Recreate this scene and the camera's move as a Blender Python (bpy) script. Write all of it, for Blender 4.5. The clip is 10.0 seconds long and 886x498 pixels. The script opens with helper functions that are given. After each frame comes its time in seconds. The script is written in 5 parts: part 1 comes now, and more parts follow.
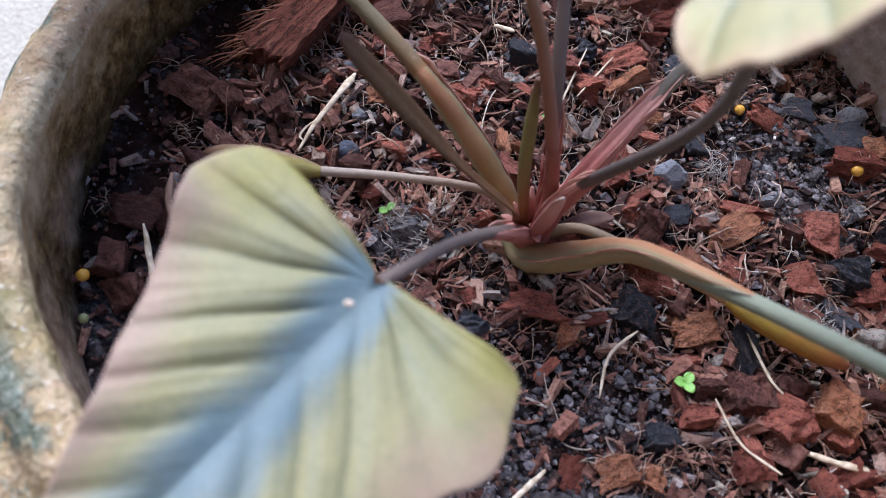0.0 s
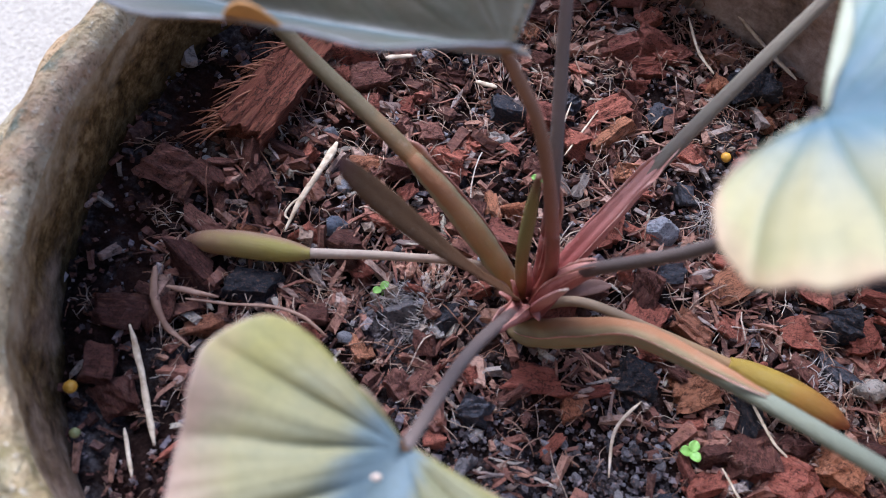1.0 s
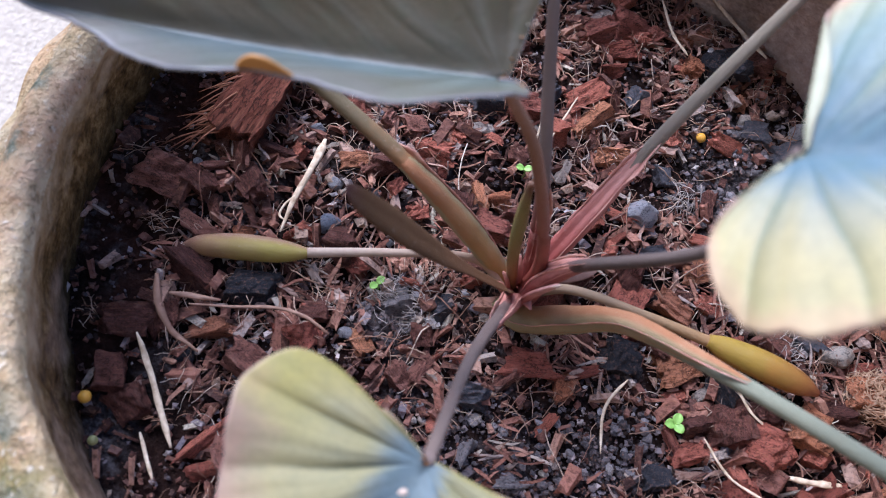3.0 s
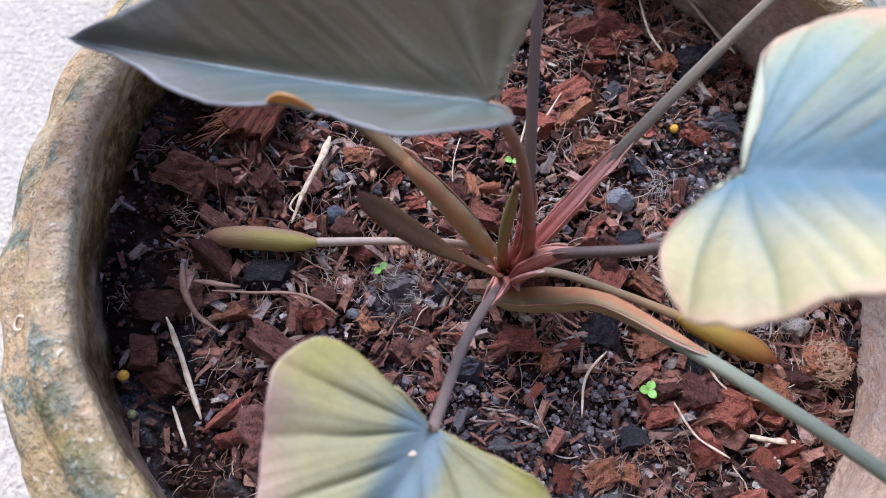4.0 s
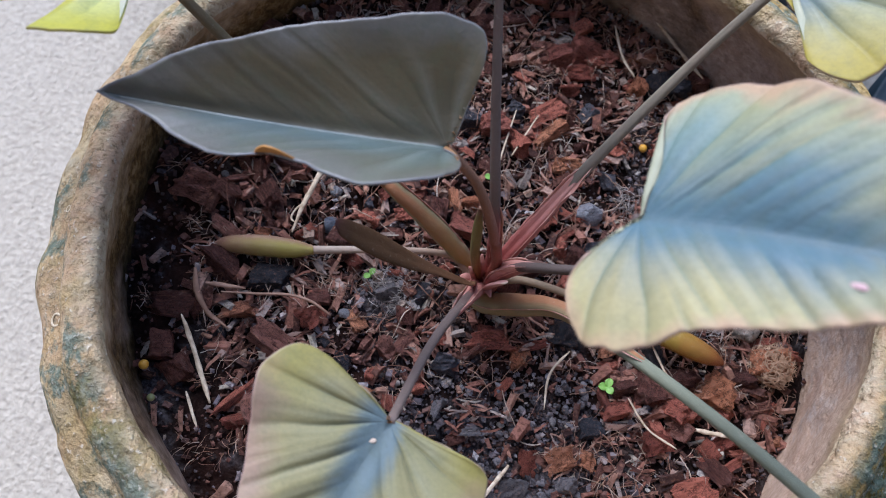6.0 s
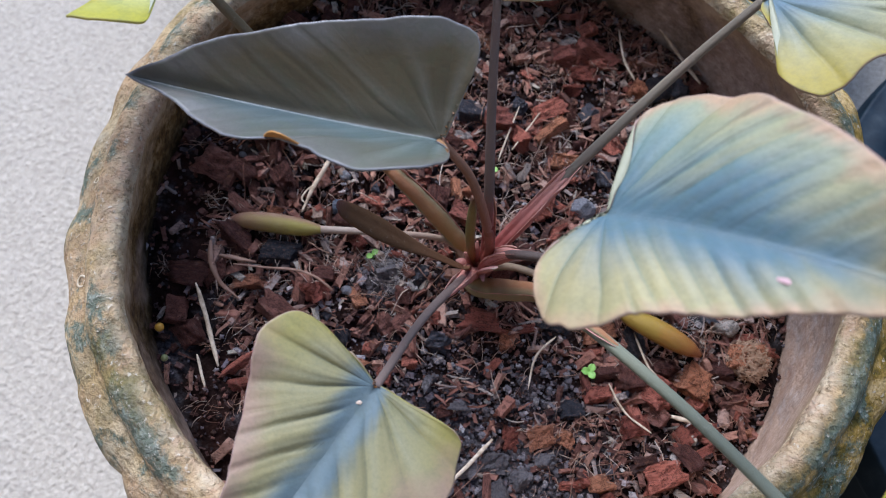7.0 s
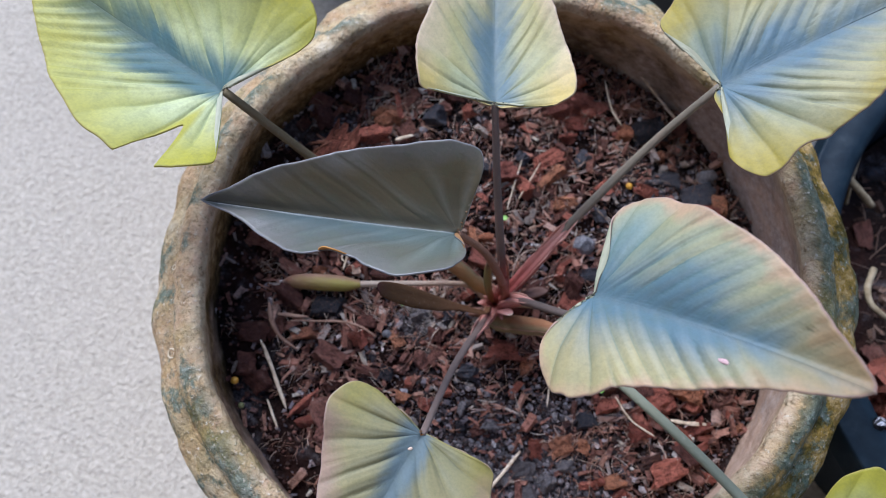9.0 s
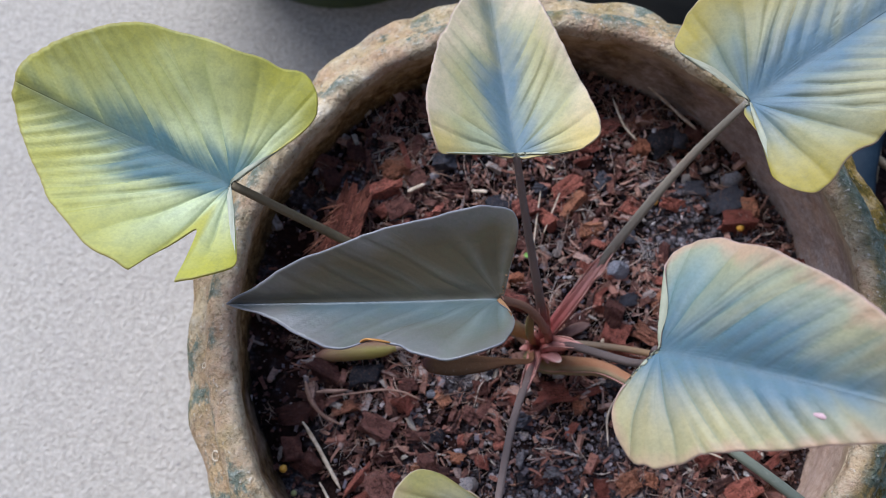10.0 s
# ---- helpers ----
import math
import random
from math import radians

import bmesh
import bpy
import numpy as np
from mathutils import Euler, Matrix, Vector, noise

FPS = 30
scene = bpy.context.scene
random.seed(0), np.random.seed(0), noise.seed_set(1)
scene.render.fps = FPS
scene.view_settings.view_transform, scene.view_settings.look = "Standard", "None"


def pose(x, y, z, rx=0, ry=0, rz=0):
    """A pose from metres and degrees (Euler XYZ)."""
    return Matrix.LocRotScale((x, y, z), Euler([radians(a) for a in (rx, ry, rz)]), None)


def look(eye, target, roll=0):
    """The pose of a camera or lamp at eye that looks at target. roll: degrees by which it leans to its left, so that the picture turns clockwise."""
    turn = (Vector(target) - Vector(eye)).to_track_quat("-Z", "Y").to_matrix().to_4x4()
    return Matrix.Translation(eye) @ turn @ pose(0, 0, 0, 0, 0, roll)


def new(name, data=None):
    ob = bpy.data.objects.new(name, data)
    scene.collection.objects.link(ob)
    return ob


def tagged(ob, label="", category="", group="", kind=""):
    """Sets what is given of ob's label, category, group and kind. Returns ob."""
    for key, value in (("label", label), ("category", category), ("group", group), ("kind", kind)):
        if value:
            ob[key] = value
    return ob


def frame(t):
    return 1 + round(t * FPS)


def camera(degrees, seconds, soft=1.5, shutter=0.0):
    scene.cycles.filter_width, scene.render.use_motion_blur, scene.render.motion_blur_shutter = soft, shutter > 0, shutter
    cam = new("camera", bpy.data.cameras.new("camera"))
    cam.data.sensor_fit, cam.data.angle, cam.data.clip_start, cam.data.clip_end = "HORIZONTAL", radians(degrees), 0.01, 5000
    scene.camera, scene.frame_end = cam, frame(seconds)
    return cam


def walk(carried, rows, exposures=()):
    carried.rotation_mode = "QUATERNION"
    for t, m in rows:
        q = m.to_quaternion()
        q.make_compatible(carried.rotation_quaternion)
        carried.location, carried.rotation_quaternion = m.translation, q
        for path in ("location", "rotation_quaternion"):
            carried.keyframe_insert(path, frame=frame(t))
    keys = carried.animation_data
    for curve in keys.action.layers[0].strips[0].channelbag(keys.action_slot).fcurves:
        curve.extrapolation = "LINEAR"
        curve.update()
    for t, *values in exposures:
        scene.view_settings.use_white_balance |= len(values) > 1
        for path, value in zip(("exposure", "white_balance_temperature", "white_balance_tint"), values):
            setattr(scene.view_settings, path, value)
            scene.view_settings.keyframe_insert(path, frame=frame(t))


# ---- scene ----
cam = camera(60.8, 10.0, soft=0.95)
cam.data.dof.use_dof, cam.data.dof.focus_distance, cam.data.dof.aperture_fstop = True, 0.275, 12.5
PATH = [
    (0, (0.0382, -0.1402, 0.2075), (-0.548, 1.0385, -1.9187), 0.3),
    (0.5, (0.0245, -0.1315, 0.215), (-0.4893, 1.0648, -1.9187), 1.5),
    (1, (0.0158, -0.1165, 0.22), (-0.428, 1.046, -1.9487), 2.0),
    (1.5, (0.0145, -0.1115, 0.2275), (-0.4105, 1.0435, -1.9487), 1.0),
    (2, (0.0107, -0.1115, 0.2288), (-0.3668, 1.0197, -1.9688), 2.2),
    (2.5, (0.007, -0.109, 0.23), (-0.3243, 0.9835, -1.9937), 3.5),
    (4, (0.0032, -0.1153, 0.2625), (-0.2193, 0.8485, -2.0337), 5.9),
    (4.5, (0.0045, -0.1128, 0.2812), (-0.2142, 0.8098, -2.0325), 5.3),
    (5, (0.0057, -0.1052, 0.2863), (-0.2268, 0.8098, -2.0288), 4.6),
    (5.5, (0.0132, -0.1077, 0.2913), (-0.2468, 0.7885, -2.0275), 3.2),
    (7, (0.0333, -0.1165, 0.3175), (-0.3143, 0.6985, -2.0187), 0.3),
    (7.5, (0.042, -0.1128, 0.3275), (-0.3255, 0.6673, -2.0187), 0.1),
    (8, (0.0495, -0.1077, 0.345), (-0.3368, 0.636, -2.0112), -1.2),
    (8.5, (0.0445, -0.1002, 0.3675), (-0.3393, 0.6098, -1.9988), -4.2),
    (9, (0.027, -0.0977, 0.3837), (-0.3442, 0.5835, -1.9925), -9.5),
    (9.5, (0.0045, -0.089, 0.3775), (-0.3642, 0.5835, -2.0012), -15.2),
    (10, (0.0045, -0.0728, 0.3787), (-0.3605, 0.6022, -2.0), -18.1),
]
EXPOSURES = [(0, 1.38, 5270, 14), (1.5, 1.47, 5280, 19), (2.5, 1.50, 5300, 21), (4.0, 1.40, 5320, 18), (4.6, 1.20, 5320, 16), (5.5, 1.03, 5320, 15), (7.0, 0.97, 5310, 14), (8.5, 0.93, 5310, 14), (10, 0.79, 5310, 14)]
walk(cam, [(t, look(eye, target, roll)) for t, eye, target, roll in PATH], EXPOSURES)

# ---- light ----
SUN_EL, SUN_AZ = 51.0, 131.0          # degrees; azimuth counted from +x to +y
world = bpy.data.worlds.new("sky")
scene.world = world
world.use_nodes = True
wn = world.node_tree.nodes
sky = wn.new("ShaderNodeTexSky")
sky.sky_type, sky.sun_disc = "NISHITA", False
sky.sun_elevation, sky.sun_rotation = radians(SUN_EL), radians(90 - SUN_AZ)
sky.air_density, sky.dust_density, sky.ozone_density = 1.0, 2.0, 1.0
world.node_tree.links.new(sky.outputs[0], wn["Background"].inputs[0])
wn["Background"].inputs[1].default_value = 0.112
sun = new("sun", bpy.data.lights.new("sun", "SUN"))
sun.data.energy, sun.data.angle, sun.data.color = 2.35, radians(40), (1.0, 0.965, 0.925)
d = Vector((math.cos(radians(SUN_AZ)) * math.cos(radians(SUN_EL)), math.sin(radians(SUN_AZ)) * math.cos(radians(SUN_EL)), math.sin(radians(SUN_EL))))
sun.matrix_world = look(d * 3, (0, 0, 0))


# ---- materials ----
class Mat:
    """A node material with a few short ways to add nodes."""

    def __init__(self, name, rough=0.7, spec=0.4):
        self.m = bpy.data.materials.new(name)
        self.m.use_nodes = True
        self.t = self.m.node_tree
        self.b = self.t.nodes["Principled BSDF"]
        self.b.inputs["Roughness"].default_value = rough
        self.b.inputs["Specular IOR Level"].default_value = spec
        self.tc = self.n("ShaderNodeTexCoord")

    def n(self, kind, **kw):
        node = self.t.nodes.new(kind)
        for k, v in kw.items():
            node.inputs[k].default_value = v
        return node

    def link(self, a, b):
        self.t.links.new(a, b)

    def noise(self, scale, detail=4.0, rough=0.55, src=None, stretch=None, out="Fac"):
        node = self.n("ShaderNodeTexNoise", Scale=scale, Detail=detail, Roughness=rough)
        v = src or self.tc.outputs["Object"]
        if stretch:
            mp = self.n("ShaderNodeMapping", Scale=stretch)
            self.link(v, mp.inputs["Vector"])
            v = mp.outputs[0]
        self.link(v, node.inputs["Vector"])
        return node.outputs[out]

    def ramp(self, fac, *stops, mode="LINEAR"):
        node = self.n("ShaderNodeValToRGB")
        node.color_ramp.interpolation = mode
        el = node.color_ramp.elements
        while len(el) < len(stops):
            el.new(0.5)
        for e, (p, c) in zip(el, stops):
            e.position = p
            e.color = (*c, 1) if isinstance(c, tuple) else (c, c, c, 1)
        self.link(fac, node.inputs[0])
        return node.outputs[0]

    def mix(self, fac, a, b, blend="MIX"):
        node = self.t.nodes.new("ShaderNodeMix")
        node.data_type, node.blend_type = "RGBA", blend
        for v, i in ((fac, 0), (a, 6), (b, 7)):
            if isinstance(v, (int, float)):
                node.inputs[i].default_value = v if i == 0 else (v, v, v, 1)
            elif isinstance(v, tuple):
                node.inputs[i].default_value = (*v, 1)
            else:
                self.link(v, node.inputs[i])
        return node.outputs[2]

    def math(self, op, a, b=0.0, clamp=False):
        node = self.t.nodes.new("ShaderNodeMath")
        node.operation, node.use_clamp = op, clamp
        for i, v in enumerate((a, b)):
            if isinstance(v, (int, float)):
                node.inputs[i].default_value = v
            else:
                self.link(v, node.inputs[i])
        return node.outputs[0]

    def bump(self, height, strength=0.5, dist=0.001, after=None):
        node = self.n("ShaderNodeBump", Strength=strength, Distance=dist)
        self.link(height, node.inputs["Height"])
        if after:
            self.link(after, node.inputs["Normal"])
        self.link(node.outputs[0], self.b.inputs["Normal"])
        return node.outputs[0]

    def colour(self, c):
        if isinstance(c, tuple):
            self.b.inputs["Base Color"].default_value = (*c, 1)
        else:
            self.link(c, self.b.inputs["Base Color"])

    def rough(self, r):
        self.link(r, self.b.inputs["Roughness"])

    def uv(self, name):
        node = self.t.nodes.new("ShaderNodeUVMap")
        node.uv_map = name
        sep = self.t.nodes.new("ShaderNodeSeparateXYZ")
        self.link(node.outputs[0], sep.inputs[0])
        return sep.outputs[0], sep.outputs[1], node.outputs[0]


def concrete():
    """Washed pale grey floor of fine grit."""
    m = Mat("concrete", 0.85, 0.25)
    big, mid, fine = m.noise(3.0, 5), m.noise(60.0, 4), m.noise(300.0, 5, 0.68)
    vo = m.n("ShaderNodeTexVoronoi", Scale=330.0)
    m.link(m.tc.outputs["Object"], vo.inputs["Vector"])
    c = m.ramp(fine, (0.30, (0.297, 0.259, 0.199)), (0.5, (0.435, 0.386, 0.303)), (0.68, (0.561, 0.505, 0.403)))
    c = m.mix(m.ramp(m.noise(190, 4, 0.7), (0.30, 0.6), (0.42, 0.0)), c, (0.264, 0.236, 0.194))
    c = m.mix(m.ramp(mid, (0.35, 0.0), (0.7, 0.3)), c, (0.473, 0.421, 0.349))
    c = m.mix(m.ramp(big, (0.4, 0.0), (0.65, 0.3)), c, (0.396, 0.349, 0.286))
    c = m.mix(m.ramp(m.noise(95, 2, 0.4), (0.20, 0.8), (0.25, 0.0)), c, (0.187, 0.163, 0.139))
    m.colour(c)
    n0 = m.bump(m.noise(230, 4, 0.6), 0.8, 0.0032)
    n1 = m.bump(fine, 0.6, 0.0020, n0)
    m.bump(vo.outputs["Distance"], 0.3, 0.0012, n1)
    return m.m


def old_clay(name, inner):
    """Weathered terracotta: lime crust and algae outside, damp dark stains and painted shade inside."""
    m = Mat(name, 0.92, 0.08)
    big, mid, fine = m.noise(22, 5, 0.6), m.noise(75, 5, 0.65), m.noise(420, 4, 0.6)
    crumb = m.noise(190, 5, 0.75)
    sep = m.t.nodes.new("ShaderNodeSeparateXYZ")
    m.link(m.tc.outputs["Object"], sep.inputs[0])
    x, y, z = sep.outputs
    if inner:
        c = m.ramp(crumb, (0.3, (0.46, 0.31, 0.205)), (0.5, (0.60, 0.425, 0.30)), (0.72, (0.70, 0.53, 0.40)))
        # grey lime bloom in broad patches, and a ruddy tide mark above the mix
        bloom = m.math("ADD", m.math("MULTIPLY", y, 5.0), m.math("MULTIPLY", m.math("SUBTRACT", m.noise(24, 6, 0.7), 0.5), 2.2))
        c = m.mix(m.ramp(bloom, (-0.05, 0.0), (0.35, 0.7)), c, m.ramp(crumb, (0.32, (0.22, 0.19, 0.168)), (0.5, (0.36, 0.315, 0.285)), (0.66, (0.50, 0.45, 0.41))))
        c = m.mix(m.ramp(m.noise(38, 5, 0.7), (0.54, 0.0), (0.68, 0.5)), c, (0.44, 0.27, 0.18))
        # the damp side of the bowl: dark algae, with that wall's shade painted in
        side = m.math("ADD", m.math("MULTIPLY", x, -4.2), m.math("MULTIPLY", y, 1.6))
        wet_shade = m.math("ADD", side, m.math("MULTIPLY", m.math("SUBTRACT", big, 0.5), 1.3))
        c = m.mix(m.ramp(wet_shade, (0.0, 0.0), (0.32, 1.0)), c, m.ramp(mid, (0.35, (0.007, 0.006, 0.004)), (0.7, (0.026, 0.020, 0.010))))
        c = m.mix(m.ramp(fine, (0.70, 0.0), (0.75, 0.65)), c, (0.36, 0.33, 0.27))
        line = m.math("ADD", z, m.math("MULTIPLY", m.math("SUBTRACT", mid, 0.5), 0.036))
        ochre = m.ramp(crumb, (0.34, (0.05, 0.028, 0.010)), (0.5, (0.20, 0.115, 0.038)), (0.66, (0.42, 0.28, 0.12)))
        c = m.mix(m.math("MULTIPLY", m.ramp(m.math("MULTIPLY", line, 10), (0.02, 0.0), (0.22, 0.45), (0.42, 0.95)), m.ramp(wet_shade, (0.0, 0.25), (0.3, 1.0))), c, ochre)
        c = m.mix(m.ramp(m.math("MULTIPLY", line, 10), (0.36, 0.0), (0.52, 0.9)), c, m.ramp(mid, (0.35, (0.33, 0.22, 0.11)), (0.65, (0.56, 0.43, 0.27))))
    else:
        out = m.math("SQRT", m.math("ADD", m.math("MULTIPLY", x, x), m.math("MULTIPLY", y, y)))
        out = m.math("ADD", out, m.math("MULTIPLY", m.math("SUBTRACT", big, 0.5), 0.012))
        out = m.math("MULTIPLY", out, 5.0)
        # bare clay with lime on the lip
        c = m.ramp(mid, (0.30, (0.297, 0.209, 0.112)), (0.45, (0.468, 0.364, 0.219)), (0.60, (0.558, 0.455, 0.298)), (0.75, (0.630, 0.546, 0.400)))
        c = m.mix(m.ramp(m.noise(33, 5, 0.7), (0.46, 0.0), (0.60, 0.7)), c, m.ramp(crumb, (0.35, (0.378, 0.209, 0.116)), (0.65, (0.558, 0.382, 0.260))))
        c = m.mix(m.ramp(m.noise(28, 6, 0.7), (0.50, 0.0), (0.64, 0.6)), c, m.ramp(crumb, (0.35, (0.297, 0.200, 0.074)), (0.65, (0.495, 0.373, 0.186))))
        # ochre and olive moss on the flange, thicker on the damp side towards the next pot
        moss = m.ramp(m.noise(70, 6, 0.72), (0.36, (0.036, 0.033, 0.009)), (0.45, (0.117, 0.086, 0.017)), (0.53, (0.270, 0.173, 0.037)), (0.64, (0.486, 0.346, 0.149)))
        damp = m.math("ADD", m.math("MULTIPLY", x, 5.0), m.math("MULTIPLY", m.math("SUBTRACT", m.noise(17, 4), 0.5), 1.6))
        c = m.mix(m.math("MULTIPLY", m.ramp(out, (0.685, 0.0), (0.710, 0.8), (0.765, 1.0)), m.ramp(damp, (-0.3, 0.35), (0.5, 1.0))), c, moss)
        # blue-green lichen in a broken band between lip and flange, and in patches
        ring = m.ramp(out, (0.682, 0.0), (0.722, 0.20), (0.768, 0.02))
        teal = m.math("ADD", m.noise(42, 6, 0.74), m.math("MULTIPLY", ring, m.ramp(damp, (-0.6, 0.25), (0.4, 1.0))))
        c = m.mix(m.math("MULTIPLY", m.ramp(teal, (0.54, 0.0), (0.61, 0.85)), m.ramp(out, (0.695, 0.3), (0.725, 1.0))), c, m.ramp(crumb, (0.34, (0.041, 0.068, 0.051)), (0.5, (0.095, 0.132, 0.102)), (0.66, (0.225, 0.264, 0.219))))
        c = m.mix(m.ramp(m.noise(24, 6, 0.7, stretch=(1.3, 0.8, 1)), (0.54, 0.0), (0.63, 0.7)), c, m.ramp(crumb, (0.35, (0.090, 0.077, 0.019)), (0.65, (0.225, 0.173, 0.051))))
        c = m.mix(m.ramp(fine, (0.60, 0.0), (0.70, 0.65)), c, (0.594, 0.537, 0.428))
        # soot-dark pits
        c = m.mix(m.ramp(m.noise(300, 5, 0.75), (0.37, 0.6), (0.45, 0.0)), c, (0.15, 0.11, 0.06))
        c = m.mix(m.ramp(crumb, (0.30, 0.6), (0.38, 0.0)), c, (0.16, 0.115, 0.055))
    m.colour(c)
    n1 = m.bump(mid, 0.3 if inner else 0.8, 0.003 if inner else 0.005)
    n2 = m.bump(crumb, 0.35 if inner else 0.7, 0.0016 if inner else 0.0026, n1)
    m.bump(fine, 0.6, 0.0016, n2)
    return m.m


def soil_mat():
    """Fine damp soil, near black, with ash-grey dust where grit has gathered."""
    m = Mat("damp_soil", 0.95, 0.15)
    big, mid, fine = m.noise(18, 4), m.noise(140, 5, 0.6), m.noise(700, 4, 0.6)
    c = m.ramp(fine, (0.3, (0.004, 0.003, 0.003)), (0.55, (0.016, 0.010, 0.008)), (0.8, (0.06, 0.038, 0.030)))
    c = m.mix(m.ramp(big, (0.4, 0.0), (0.62, 0.6)), c, m.ramp(mid, (0.3, (0.016, 0.006, 0.004)), (0.7, (0.07, 0.026, 0.017))))
    dust = m.noise(26, 5, 0.65)
    for px, py, reach in ((0.018, -0.080, 0.060), (0.062, -0.070, 0.040), (0.078, 0.066, 0.050), (-0.035, -0.025, 0.020)):
        off = m.n("ShaderNodeVectorMath")
        off.operation = "DISTANCE"
        m.link(m.tc.outputs["Object"], off.inputs[0])
        off.inputs[1].default_value = (px, py, 0.0)
        dust = m.math("ADD", dust, m.math("MULTIPLY", m.math("SUBTRACT", 1.0, m.math("DIVIDE", off.outputs["Value"], reach), True), 0.24))
    c = m.mix(m.ramp(dust, (0.52, 0.0), (0.66, 0.75)), c, m.ramp(m.noise(420, 5, 0.72), (0.35, (0.028, 0.024, 0.026)), (0.5, (0.12, 0.105, 0.105)), (0.68, (0.33, 0.295, 0.29))))
    m.colour(c)
    n1 = m.bump(mid, 0.9, 0.004)
    m.bump(fine, 0.9, 0.0016, n1)
    return m.m


def chip_mat(name, stops, rough=0.85, grain=True, pale=0.25, island=False, spec=0.2):
    """Bits of bark, husk, charcoal or stone: each takes its own shade; wood is combed along its grain and split by dark cracks."""
    m = Mat(name, rough, spec)
    if island:
        rnd = m.t.nodes.new("ShaderNodeNewGeometry").outputs["Random Per Island"]
    else:
        rnd = m.t.nodes.new("ShaderNodeObjectInfo").outputs["Random"]
    c = m.ramp(rnd, *stops)
    k = 420.0 if island else 5.0
    lump = m.noise(k, 6, 0.72)
    combed = grain and not island
    fibre = m.noise(k * 2.4, 5, 0.75, stretch=(0.13, 1, 1)) if combed else m.noise(k * 1.6, 5, 0.75, stretch=(0.35, 1, 1)) if grain else m.noise(k * 2.2, 5, 0.7)
    c = m.mix(m.ramp(lump, (0.34, 0.85), (0.48, 0.0)), c, m.mix(0.8, c, (0.012, 0.006, 0.004)))
    c = m.mix(m.ramp(fibre, (0.36, 0.75), (0.47, 0.0)), c, m.mix(0.75, c, (0.015, 0.007, 0.005)))
    c = m.mix(m.ramp(fibre, (0.53, 0.0), (0.66, 0.6)), c, m.mix(0.5, c, (0.62, 0.30, 0.16)))
    c = m.mix(m.ramp(m.noise(k * 0.5, 5, 0.75), (0.54, 0.0), (0.72, pale)), c, (0.36, 0.28, 0.23))
    if combed:
        vo = m.n("ShaderNodeTexVoronoi", Scale=2.6)
        vo.feature = "DISTANCE_TO_EDGE"
        warp = m.n("ShaderNodeVectorMath")
        slim = m.n("ShaderNodeMapping", Scale=(0.4, 1, 1))
        m.link(m.tc.outputs["Object"], warp.inputs[0])
        m.link(m.noise(4, 3, 0.6, out="Color"), warp.inputs[1])
        m.link(warp.outputs[0], slim.inputs["Vector"])
        m.link(slim.outputs[0], vo.inputs["Vector"])
        crack = m.ramp(vo.outputs["Distance"], (0.0, 0.85), (0.05, 0.0))
        c = m.mix(crack, c, (0.03, 0.012, 0.008))
    m.colour(c)
    n1 = m.bump(lump, 0.8, 0.0014 if island else 0.08)
    m.bump(fibre, 1.0, 0.0008 if island else 0.09, n1)
    return m.m


